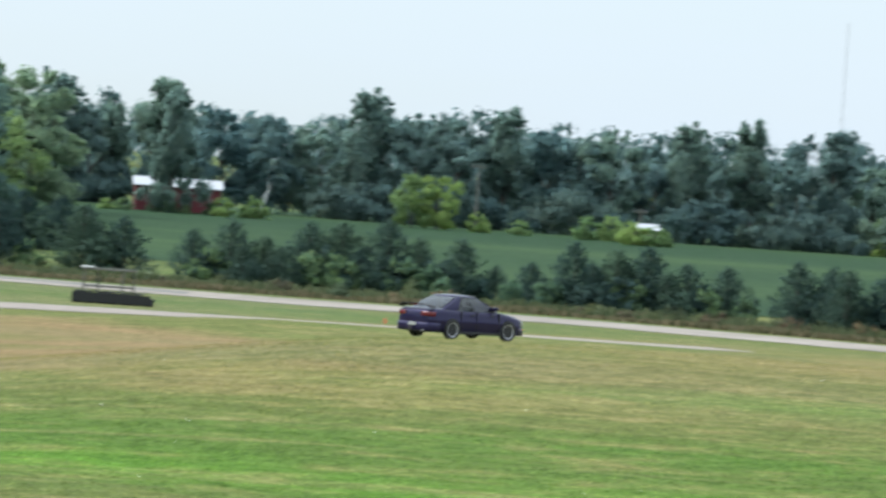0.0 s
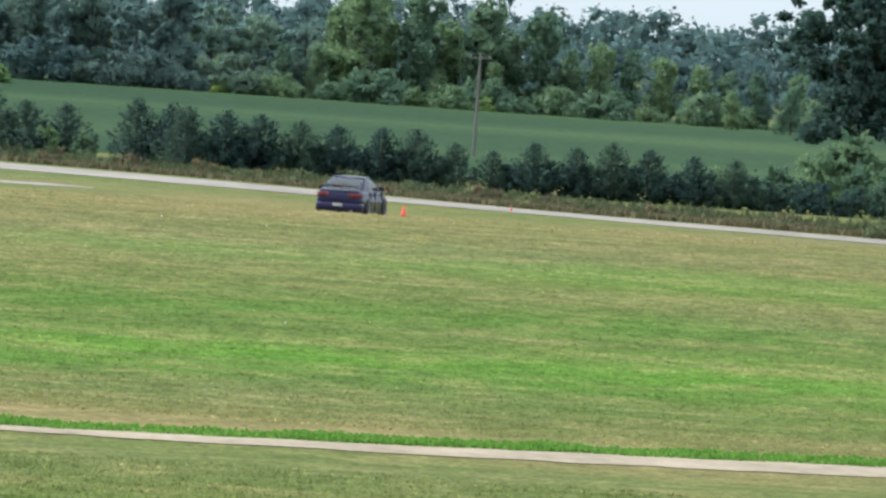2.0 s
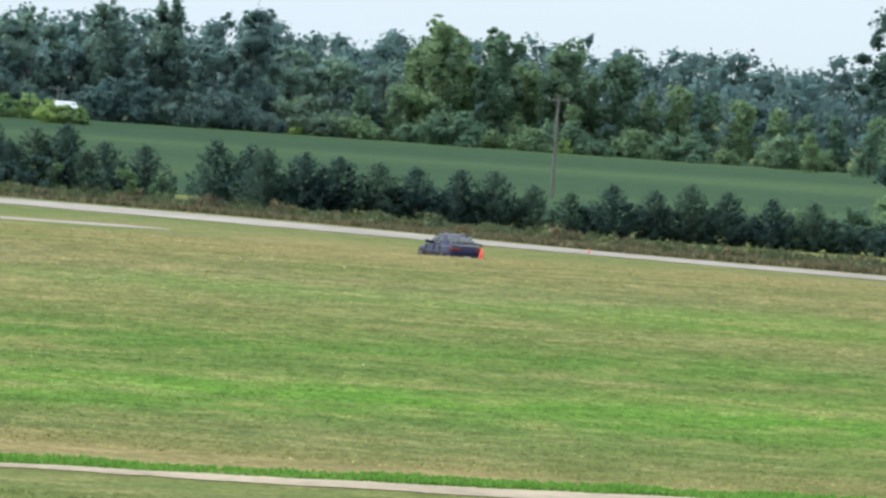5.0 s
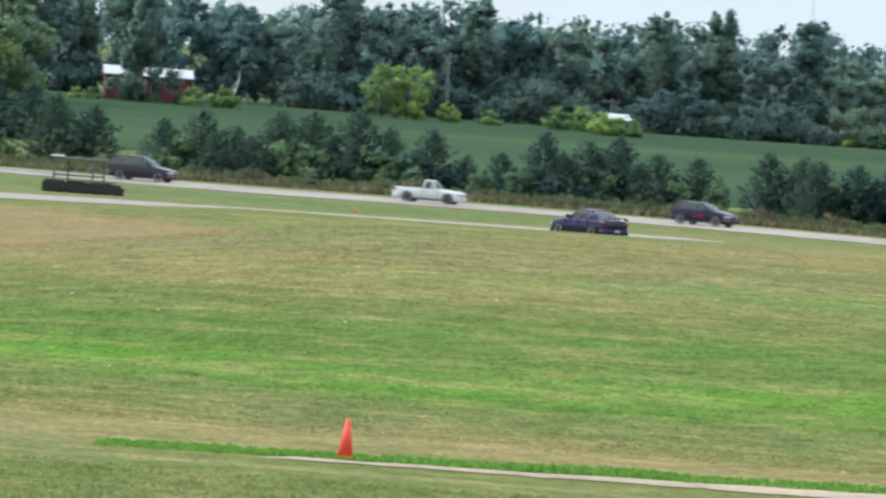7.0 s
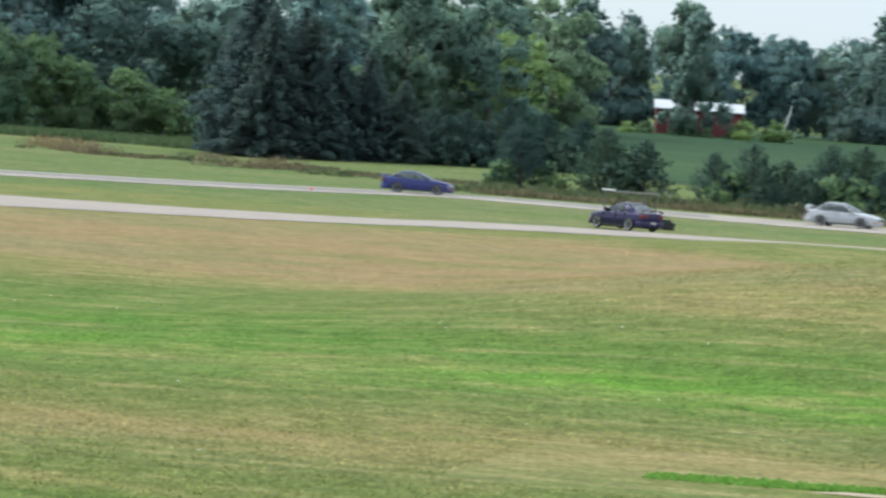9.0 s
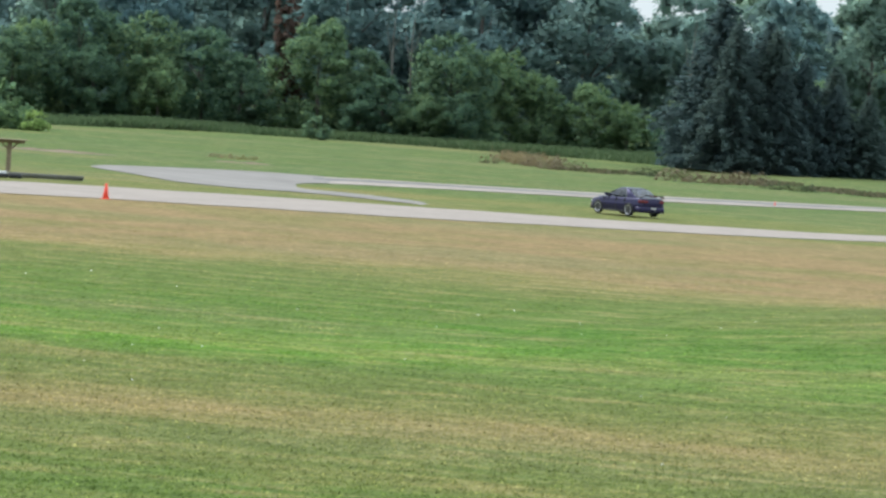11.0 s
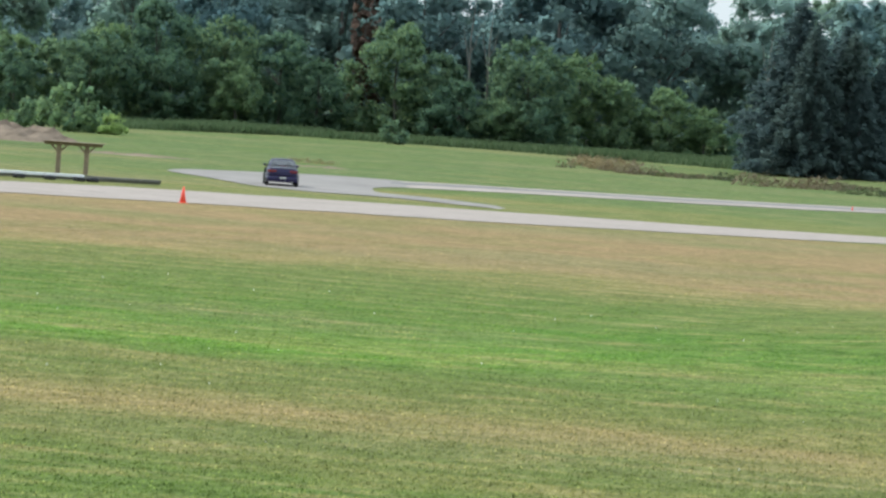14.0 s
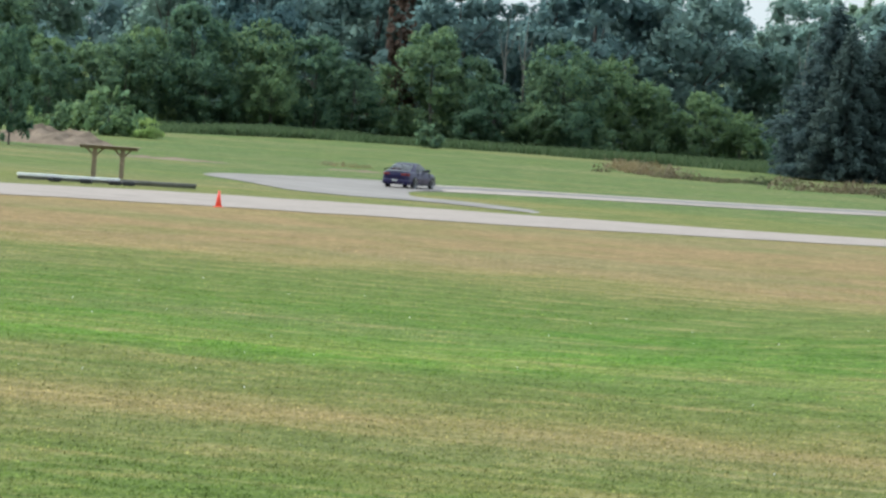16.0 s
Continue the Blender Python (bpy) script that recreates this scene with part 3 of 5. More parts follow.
kind_of_tree("wood_tree", "round", 15.0, 10.5, HAZE_DEEP, 10, 8000, "tall dark green tree inside the wood", [q for q in TALLB if q[1] <= 455], "wood behind the meadow", variants=3)
# Wood leaves made paler: sun and haze on the back trees are in the colour.
SUNLIT_GLADE = foliage("sunlit_glade_leaves", (0.215, 0.315, 0.255), (0.29, 0.4, 0.29), 0.68)
kind_of_tree("glade_tree", "round", 15.0, 10.5, SUNLIT_GLADE, 49, 9000, "tall tree inside the wood, sunlight in its pale leaf colour", [q for q in TALLB if q[1] > 455], "wood behind the meadow", variants=3)
LITE = [(-57, 560, 6.7), (-54.0, 560, 7), (-97, 478, 10), (-92.5, 480, 11), (-101, 474, 9)]
kind_of_tree("meadow_tree", "round", 8.0, 6.4, LEAF, 51, 8000, "bushy mid-green young tree at the edge of the meadow", [(-164.7, 393, 8.3), (-98.5, 432, 7.5), (-124, 277, 8.0, 0.5), (-170, 388, 6)], "", variants=2)
kind_of_tree("lime_tree", "round", 8.0, 6.4, LIME, 11, 8000, "bright yellow-green young tree", LITE, "", variants=3)
SHRUB = [(-136.5, 331, 1.8), (-143.5, 325, 1.9), (-49, 560, 2.6), (-44, 560, 2.2), (-36, 560, 3), (-31, 560, 2.2), (-27, 560, 2.0), (-29.6, 546, 2.9), (-26.7, 546, 2.6), (-28.1, 547, 2.5), (-33, 562, 3.2), (3, 592, 3.2), (0, 590, 2.5), (33, 588, 2.0), (28, 588, 1.8),
         (-91.5, 545, 1.6), (-78, 546, 2.4), (-74, 546, 2.8)]
kind_of_tree("shrub", "shrub", 3.0, 3.6, LIME, 12, 1600, "round yellow-green shrub by the field", SHRUB, "shrubs", "shrub", variants=3)
UNDER = [(x_ + dx, y_ + 2.5, 2.6 + 0.5 * math.sin(x_ + dx)) for x_, y_, *_h in LEFT for dx in (-1.5, 1.6)]
# below the maple
SKIRT = [(47, 307, 3.8), (50, 308, 4.2), (54, 309, 4.4), (58, 310, 4.2), (62, 311, 4.4), (66, 311, 4.0), (43.5, 316, 5.2), (41, 315, 4.2)]
DARKS = UNDER + SKIRT + [(-140.3, 332, 3.9), (-144.5, 334, 2.6), (-132, 384, 2.2), (-62, 318, 2.2), (-58.8, 318.6, 2.1), (-24, 303, 1.9), (-86.2, 547, 1.5), (-84.2, 546.5, 1.8), (-82.4, 547, 1.3), (-79.5, 548, 1.8), (-89.8, 547, 1.6), (33, 305, 2.6), (36, 305, 2.8), (39, 306, 2.6), (42, 306, 3.0), (45.5, 312, 3.4), (57, 306, 3.2), (61, 308, 3.4), (-28.5, 303, 1.7), (-149, 352, 2.2), (-46.5, 320, 2.4), (-38.6, 320, 2.8), (-33.3, 321, 2.6), (-31, 321, 2.4), (-36.8, 319, 2.2), (-16.4, 303, 2.4), (-11.4, 303, 2.2), (-21.5, 303, 2.2), (-9, 303, 1.8)]
THICKET = [(-128 + 5.2 * k + 1.3 * math.sin(7.0 * k), 589 + 2.5 * math.sin(3.1 * k), 4.2 + 1.5 * math.sin(2.3 * k)) for k in range(42) if not 7 <= k <= 10]
# The belt leaves' haze-blue colour again, made darker.
THICK = foliage("thicket_leaves", (0.118, 0.186, 0.178), (0.158, 0.228, 0.192), 0.6)
kind_of_tree("thicket_bush", "shrub", 4.5, 7.0, THICK, 47, 2200, "dark green bush in the thicket under the field trees", [q for q in THICKET if q[0] < 6], "thicket under the belt", "bush", variants=3)
kind_of_tree("thicket_bush", "shrub", 4.5, 7.0, POPLAR, 48, 2200, "pale green bush in the thicket under the poplars", [(q[0], q[1], q[2] * 0.8) for q in THICKET if q[0] >= 6], "thicket under the belt", "bush", variants=3)
kind_of_tree("hedge_bush", "shrub", 3.0, 3.8, LEAF, 13, 1500, "dark green hedge bush at the field edge", DARKS, "hedge bushes", "bush")
RUST = foliage("dead_needles", (0.085, 0.058, 0.045), (0.150, 0.098, 0.070), 0.2)
kind_of_tree("dying_tree", "ragged", 15.0, 4.0, RUST, 16, 2200, "tall dying tree with rust-brown foliage", [(-144.2, 409, 15.2)], "", variants=1)


def woods(name, spots, mat, n, label):
    rng = np.random.default_rng(17)
    V, F, N, k = [], [], [], 0
    for x, y, h, w in spots:
        z = ground_z(x, y)
        lobes = [(x + rng.uniform(-0.3, 0.3) * w, y + rng.uniform(-0.3, 0.3) * w, z + h * rng.uniform(0.35, 0.85), w * rng.uniform(0.2, 0.32), h * rng.uniform(0.12, 0.2)) for _ in range(7)]
        lobes += [(x, y, z + h * 0.25, w * 0.45, h * 0.27), (x, y, z + h * 0.55, w * 0.4, h * 0.3)]
        v, f, nn = lobe_cards(lobes, n, h * 0.07, rng)
        V.append(v)
        N.append(nn)
        F.append(f + k)
        k += len(v)
    return tagged(new(name, fast_mesh(name, np.concatenate(V), np.concatenate(F), mat, np.concatenate(N))), label, "woods", kind="stuff")


rw = random.Random(21)
FAR_WOOD = []
for row, (d, h) in enumerate(((500, 15), (618, 7), (640, 12), (860, 15), (1120, 17), (1400, 17))):
    az = -26.0
    while az < 16:
        if (row and (row > 2 or (az > -13 and not -9.5 < az < -8.0))) or (not row and az < -12.6):
            FAR_WOOD.append((d * math.sin(radians(az)), d * math.cos(radians(az)) + rw.uniform(-15, 15), h * rw.uniform(0.75, 1.15), h * rw.uniform(0.7, 1.0)))
        az += math.degrees(h * 0.55 / d)
# Unseen ring round the rest, added to close the place and darken car reflections.
FAR_WOOD += [(d * math.sin(radians(a)), d * math.cos(radians(a)), rw.uniform(13, 19), rw.uniform(18, 26)) for a in range(20, 332, 2) for d in (230 + 40 * math.sin(a * 0.31),)]
woods("distant_woods", FAR_WOOD, HAZE_WOODS, 430, "dark green woods with haze-pale leaves closing the horizon, and an added unseen ring")


# ---- weeds, verge and grass tufts ----
def blades(name, spots, mat, seed, label, category):
    """Upright blades and stalks: spots of (x, y, height, width)."""
    rng = np.random.default_rng(seed)
    s = np.array(spots)
    z = np.array([ground_z(x, y) for x, y in s[:, :2].tolist()])
    a = rng.uniform(0, np.pi, len(s))
    side = np.stack([np.cos(a), np.sin(a), 0 * a], 1) * s[:, 3:4] / 2
    base = np.stack([s[:, 0], s[:, 1], z - 0.02], 1)
    lean = rng.normal(0, 0.22, (len(s), 3)) * s[:, 2:3]
    lean[:, 2] = s[:, 2]
    v = np.stack([base - side, base + side, base + lean * 0.7 + side * 1.1, base + lean, base + lean * 0.65 - side * 1.1], 1).reshape(-1, 3)
    return tagged(new(name, fast_mesh(name, v, np.arange(len(v)).reshape(-1, 5), mat)), label, category, kind="stuff")


def belt(line, depth, n, h0, h1, w0, w1, seed, clump=6.0, floor_=0.25):
    rng = random.Random(seed)
    pts = resample(line, 80)
    out = []
    while len(out) < n:
        i = rng.randrange(79)
        p = pts[i].lerp(pts[i + 1], rng.random())
        x, y = p.x, p.y + rng.random() * depth
        k = noise.noise(Vector((x / clump, y / clump * 0.6, seed))) * 0.5 + 0.5
        if rng.random() < floor_ + k * (1 if floor_ else (k > 0.54)):
            out.append((x, y, rng.uniform(h0, h1) * (0.45 + 1.1 * k), rng.uniform(w0, w1)))
    return out


BANK = [(-60, 297.5), (-42, 293), (-20, 290), (0, 277), (18, 256), (45, 240), (75, 222)]
blades("weeds", belt(BANK, 12, 60000, 0.12, 0.42, 0.08, 0.26, 3, 4.0), WEED, 3, "dry brown and green weeds along the far straight", "weeds")
GREENWEED = foliage("green_weeds", (0.080, 0.105, 0.048), (0.165, 0.180, 0.085), 0.3)
blades("tall_weeds", belt([(-62, 300), (-42, 296), (-20, 292), (0, 280), (18, 261), (45, 246), (75, 230)], 11, 16000, 0.15, 0.7, 0.08, 0.24, 8, 2.0), GREENWEED, 8, "tall green weeds and seed heads behind the far straight", "weeds")
blades("dry_tufts", belt([(-103, 333), (-97, 334), (-84, 325), (-73, 322), (-60, 308)], 16, 3500, 0.05, 0.28, 0.05, 0.2, 4, 6.0, 0.0), WEED, 4, "tufts of dry brown grass in the rough meadow", "tall grass")
RANK = foliage("rank_grass", (0.095, 0.14, 0.055), (0.155, 0.195, 0.085), 0.4)
blades("reed_grass", belt([(-172, 345), (-150, 352), (-143, 385), (-128, 392), (-108, 388), (-99, 380)], 26, 42000, 0.25, 0.85, 0.06, 0.2, 5, 8.0), RANK, 5, "dark green rank grass before the wood", "tall grass")
VERGE_LINE = [(-13.0, 81.5), (-8.7, 82.1), (-3.5, 83.0), (0.3, 83.7), (5.6, 85.0), (12, 86.7), (24, 90.2)]
blades("verge", [(x, y * 1.0, h * (0.55 + 0.45 * smooth_step(x, -14, -6)), w) for x, y, h, w in belt(VERGE_LINE, 1.3, 14000, 0.05, 0.15, 0.03, 0.09, 6, 1.5)], VERGE, 6, "lush bright green grass verge along the path", "grass")
# bushy clumps of weeds in the strip behind the straight
cl = random.Random(44)
bank_line = resample(BANK, 120)
CLUMPS = [(p.x + cl.uniform(-0.6, 0.6), p.y + cl.uniform(2.0, 8.0), cl.uniform(0.6, 1.25)) for p in bank_line[2:] if cl.random() < 0.55]
CLUMPS += [(36.5, 243.5, 1.5), (39.2, 242.5, 1.6), (34.8, 245, 1.2), (37.8, 242.8, 1.2), (41.5, 241.8, 1.1), (-29.5, 294, 1.7, 0.5), (-27.6, 294, 0.9)]
PALEWEED = foliage("pale_weeds", (0.125, 0.165, 0.085), (0.225, 0.255, 0.135), 0.35)
BROWNWEED = foliage("brown_weeds", (0.12, 0.095, 0.06), (0.21, 0.155, 0.10), 0.3)
kind_of_tree("weed_clump", "shrub", 1.2, 1.9, PALEWEED, 41, 700, "bushy pale green weed clump beside the far straight", CLUMPS[0::3] + CLUMPS[-7:], "weed clumps", "weed", variants=3)
kind_of_tree("weed_clump", "shrub", 1.2, 2.4, BROWNWEED, 42, 700, "bushy reddish-brown dry weed clump beside the far straight", CLUMPS[1:-7:3], "weed clumps", "weed", variants=2)
kind_of_tree("weed_clump", "shrub", 1.2, 2.2, GREENWEED, 43, 700, "bushy olive green weed clump beside the far straight", CLUMPS[2:-7:3], "weed clumps", "weed", variants=2)

TUSSOCK = foliage("dry_tussock", (0.19, 0.150, 0.090), (0.31, 0.245, 0.155), 0.3)
tf = random.Random(77)
MOUNDS = [(-105 + 10.3 * k / 9 + tf.uniform(-0.4, 0.4), 349.5 - 17.8 * k / 9, tf.uniform(0.7, 1.1)) for k in range(10)] + [(-83.4 + 4.7 * k / 5 + tf.uniform(-0.3, 0.3), 322 + 4 * k / 5, tf.uniform(0.7, 1.1)) for k in range(6)]
MOUNDS += [(-106.2, 288.5, 0.32), (-105.2, 288.2, 0.36), (-104.2, 288, 0.36), (-103.2, 287.6, 0.32)]
kind_of_tree("grass_tussock", "shrub", 0.8, 2.4, TUSSOCK, 45, 700, "dry reddish-brown grass tussock in the rough meadow", MOUNDS, "grass tussocks", "grass", variants=3)
TUSS = [(-88.9, 333, 0.8), (-88.2, 334, 0.6), (-87.4, 335.5, 0.7), (-86.2, 334, 0.5), (-76.2, 319.5, 0.55), (-75.2, 319.2, 0.6), (-74.1, 318.9, 0.55), (-73.2, 318.6, 0.6), (-91, 332, 0.45), (-93, 331, 0.4)]
kind_of_tree("grass_tussock", "shrub", 0.8, 1.9, GREENWEED, 46, 700, "olive green grass tussock in the rough meadow", TUSS, "grass tussocks", "grass", variants=2)

# short mown grass, blade by blade
def mown_grass(n):
    rng = np.random.default_rng(9)
    a, d = np.radians(rng.uniform(-27, 11, n)), 64 * (200 / 64) ** rng.uniform(0, 1, n)
    x, y = d * np.sin(a), d * np.cos(a)
    keep = (rng.uniform(0, 1, n) > (y - 118) / 60) & ~((np.abs(y - 83) < 5) & (x > -16))
    x, y, d = x[keep], y[keep], d[keep]
    z = np.array([ground_z(*q) for q in np.stack([x, y], 1).tolist()])
    base = np.stack([x, y, z - 0.01], 1)
    turn, w, h = rng.normal(0, 0.6, len(x)), rng.uniform(0.01, 0.028, len(x)), rng.uniform(0.02, 0.07, len(x))
    side = np.stack([np.cos(turn), np.sin(turn), 0 * x], 1) * w[:, None]
    tip = np.stack([rng.normal(0, 0.03, len(x)), 0.008 + np.abs(rng.normal(0, 0.025, len(x))), h], 1)
    v = np.stack([base - side, base + side, base + tip], 1).reshape(-1, 3)
    up = unit(np.array([0, 0, 1.0]) + rng.normal(0, 0.18, (len(x), 3)))
    me = fast_mesh("meadow_grass", v, np.arange(len(v)).reshape(-1, 3), TUFT, up)
    return tagged(new("meadow_grass", me), "short mown green and straw-coloured grass", "grass", kind="stuff")


mown_grass(480000)
STEM = simple("flower_heads", (0.75, 0.75, 0.65), 0.8)
fl = random.Random(12)
blades("clover_flowers", [(lambda a, d: (d * math.sin(a), d * math.cos(a), fl.uniform(0.05, 0.08), 0.028))(radians(fl.uniform(-24, 2)), fl.uniform(80, 140)) for _ in range(60)], STEM, 12, "small white clover flowers in the mown grass", "flowers")


# ---- solid shapes ----
def box(bm, x0, x1, y0, y1, z0, z1, bevel=0.0):
    m = Matrix.Translation(((x0 + x1) / 2, (y0 + y1) / 2, (z0 + z1) / 2)) @ Matrix.Diagonal((x1 - x0, y1 - y0, z1 - z0, 1))
    r = bmesh.ops.create_cube(bm, size=1, matrix=m)
    if bevel:
        edges = list({e for v in r["verts"] for e in v.link_edges})
        bmesh.ops.bevel(bm, geom=edges, offset=bevel, segments=2, affect="EDGES", profile=0.6)
    return bm


def slab(x0, x1, y0, y1, z0, z1, bevel=0.0):
    return box(bmesh.new(), x0, x1, y0, y1, z0, z1, bevel)


def beam(p, q, w, h):
    """A bevelled bar from p to q."""
    p, q = Vector(p), Vector(q)
    bm = bmesh.new()
    box(bm, 0, (q - p).length, -w / 2, w / 2, -h / 2, h / 2, min(w, h) * 0.12)
    bm.transform(Matrix.Translation(p) @ (q - p).to_track_quat("X", "Z").to_matrix().to_4x4())
    return bm


def plate(points, thick):
    """A flat pane through the points, given a thickness along its normal."""
    P = [Vector(p) for p in points]
    nrm = (P[1] - P[0]).cross(P[2] - P[0]).normalized() * thick / 2
    n = len(P)
    v = [tuple(p + nrm) for p in P] + [tuple(p - nrm) for p in P]
    f = [tuple(range(n)), tuple(range(2 * n - 1, n - 1, -1))] + [(i, n + i, n + (i + 1) % n, (i + 1) % n) for i in range(n)]
    return v, f


def turned(profile, sides, axis="y"):
    """A closed ring of (radius, along) turned about an axis."""
    v, f, m = [], [], len(profile)
    for k in range(sides):
        a = 2 * math.pi * k / sides
        for r, t in profile:
            v.append((r * math.cos(a), t, r * math.sin(a)) if axis == "y" else (r * math.cos(a), r * math.sin(a), t))
    for k in range(sides):
        for i in range(m):
            f.append((k * m + i, ((k + 1) % sides) * m + i, ((k + 1) % sides) * m + (i + 1) % m, k * m + (i + 1) % m))
    return v, f


def soft(ob):
    ob.data.polygons.foreach_set("use_smooth", [True] * len(ob.data.polygons))
    return ob


# ---- cars ----
def car_paint(name, colour, rough=0.22, flake=0.0):
    m, n, l, b = material(name)
    dust = noise_node(n, l, 1.6, 4)
    l.new(mix(n, l, ramp(n, l, dust, [(0.5, (0, 0, 0)), (0.85, (0.018, 0.018, 0.018))]), colour, (0.30, 0.27, 0.22)), b.inputs["Base Color"])
    l.new(ramp(n, l, dust, [(0.3, (rough,) * 3), (0.8, (rough + 0.2,) * 3)]), b.inputs["Roughness"])
    b.inputs["Coat Weight"].default_value, b.inputs["Coat Roughness"].default_value = 0.5, 0.05
    b.inputs["Specular IOR Level"].default_value = 0.1
    b.inputs["Metallic"].default_value = flake
    return m


def glass_material():
    m, n, l, b = material("car_glass")
    clear, gloss, mx, fr = (n.new("ShaderNode" + k) for k in ("BsdfTransparent", "BsdfGlossy", "MixShader", "Fresnel"))
    clear.inputs[0].default_value = (0.42, 0.5, 0.5, 1)
    gloss.inputs["Roughness"].default_value = 0.03
    fr.inputs["IOR"].default_value = 1.9
    l.new(fr.outputs[0], mx.inputs[0])
    l.new(clear.outputs[0], mx.inputs[1])
    l.new(gloss.outputs[0], mx.inputs[2])
    l.new(mx.outputs[0], n["Material Output"].inputs[0])
    return m


GLASS = glass_material()
RUBBER = simple("rubber", (0.025, 0.025, 0.026), 0.85, vary=0.4, scale=30)
ALLOY = simple("alloy", (0.40, 0.40, 0.42), 0.4, 0.5, vary=0.1)
# Alloy for the hub disc, with the shade behind the spokes in its colour.
SHADED_HUB = simple("shaded_alloy", (0.28, 0.28, 0.30), 0.5, 0.4, vary=0.15)
TRIM = simple("black_plastic", (0.02, 0.02, 0.022), 0.6, vary=0.2)
CLOTH = simple("seat_cloth", (0.05, 0.05, 0.055), 0.9, vary=0.2)
ORANGE_LENS = simple("amber_lens", (0.45, 0.14, 0.02), 0.25, coat=0.6, vary=0.1)
RED_LENS = simple("red_lens", (0.13, 0.008, 0.014), 0.25, coat=0.3, vary=0.1)
CLEAR_LENS = simple("clear_lens", (0.42, 0.42, 0.41), 0.15, coat=0.6, vary=0.1)
WHITE_TIN = simple("white_tin", (0.72, 0.72, 0.7), 0.5, vary=0.06)


HALF = [(0.80, 0.0), (0.925, 0.03), (0.965, 0.14), (0.985, 0.3), (1.0, 0.46), (1.0, 0.56), (0.975, 0.64), (0.968, 0.76), (0.945, 0.88), (0.905, 0.955), (0.82, 1.0)]


def ring_of(x, w, zb, zt, crown):
    """A cross-section: tucked sill, waist crease, rounded shoulder and a crowned deck."""
    h = zt - zb
    half = [(w * a, zb + b * h) for a, b in HALF] + [(w * 0.55, zt + crown * 0.6), (w * 0.2, zt + crown)]
    return [(x, -a, z) for a, z in half] + [(x, a, z) for a, z in reversed(half)]


def eased(stations, steps=4):
    """Stations with smooth ones between them (Catmull-Rom)."""
    out = []
    for i in range(len(stations) - 1):
        p = [np.array(stations[min(max(i + q, 0), len(stations) - 1)]) for q in (-1, 0, 1, 2)]
        for k in range(steps):
            t = k / steps
            out.append(tuple(0.5 * (2 * p[1] + (p[2] - p[0]) * t + (2 * p[0] - 5 * p[1] + 4 * p[2] - p[3]) * t * t + (3 * p[1] - p[0] - 3 * p[2] + p[3]) * t ** 3)))
    return out + [tuple(stations[-1])]


def loft(stations, crown=0.02, steps=4):
    v, f, m = [], [], 2 * len(HALF) + 4
    rows = eased(stations, steps)
    for q in rows:
        v += ring_of(*q, crown)
    for i in range(len(rows) - 1):
        for k in range(m):
            f.append((i * m + k, i * m + (k + 1) % m, (i + 1) * m + (k + 1) % m, (i + 1) * m + k))
    # rounded ends: each closes on a smaller ring and a cap
    for end, sign in ((0, -1), (len(rows) - 1, 1)):
        x, w, zb, zt = rows[end]
        n0 = len(v)
        v += ring_of(x + sign * 0.015, w * 0.8, zb + 0.12 * (zt - zb), zt - 0.12 * (zt - zb), 0)
        for k in range(m):
            q = (end * m + k, end * m + (k + 1) % m, n0 + (k + 1) % m, n0 + k)
            f.append(q if sign > 0 else q[::-1])
        cap = tuple(range(n0, n0 + m))
        f.append(cap if sign > 0 else cap[::-1])
    return v, f


def wrap(stations, x_in, y_in, z0, z1, proud, side, front=False):
    """A strip laid round one corner of the body, from y_in on its end to x_in along its flank."""
    rows = sorted(eased(stations), key=lambda q: -q[0] if front else q[0])
    line = [(rows[0][0], y_in), (rows[0][0], (y_in + rows[0][1]) / 2)] + [(q[0], q[1] * 0.985) for q in rows if (q[0] >= x_in if front else q[0] <= x_in)]
    v, f, sx = [], [], 1 if front else -1
    n = len(line)
    for i, (x, y) in enumerate(line):
        a, b = line[max(i - 1, 0)], line[min(i + 1, n - 1)]
        tx, ty = b[0] - a[0], b[1] - a[1]
        d = math.hypot(tx, ty) or 1.0
        nx_, ny_ = (-ty / d * -sx, tx / d * -sx)
        if nx_ * sx < 0 or ny_ < -0.2:
            nx_, ny_ = -nx_, -ny_
        for off, z in ((-0.05, z0), (proud * 0.5, z0), (proud, z0 + 0.25 * (z1 - z0)), (proud, z0 + 0.75 * (z1 - z0)), (proud * 0.5, z1), (-0.05, z1)):
            v.append((x + nx_ * off, side * (y + ny_ * off), z))
    for i in range(n - 1):
        for k in range(6):
            f.append((i * 6 + k, i * 6 + (k + 1) % 6, (i + 1) * 6 + (k + 1) % 6, (i + 1) * 6 + k))
    f += [tuple(range(6)), tuple(range((n - 1) * 6 + 5, (n - 1) * 6 - 1, -1))]
    return v, f


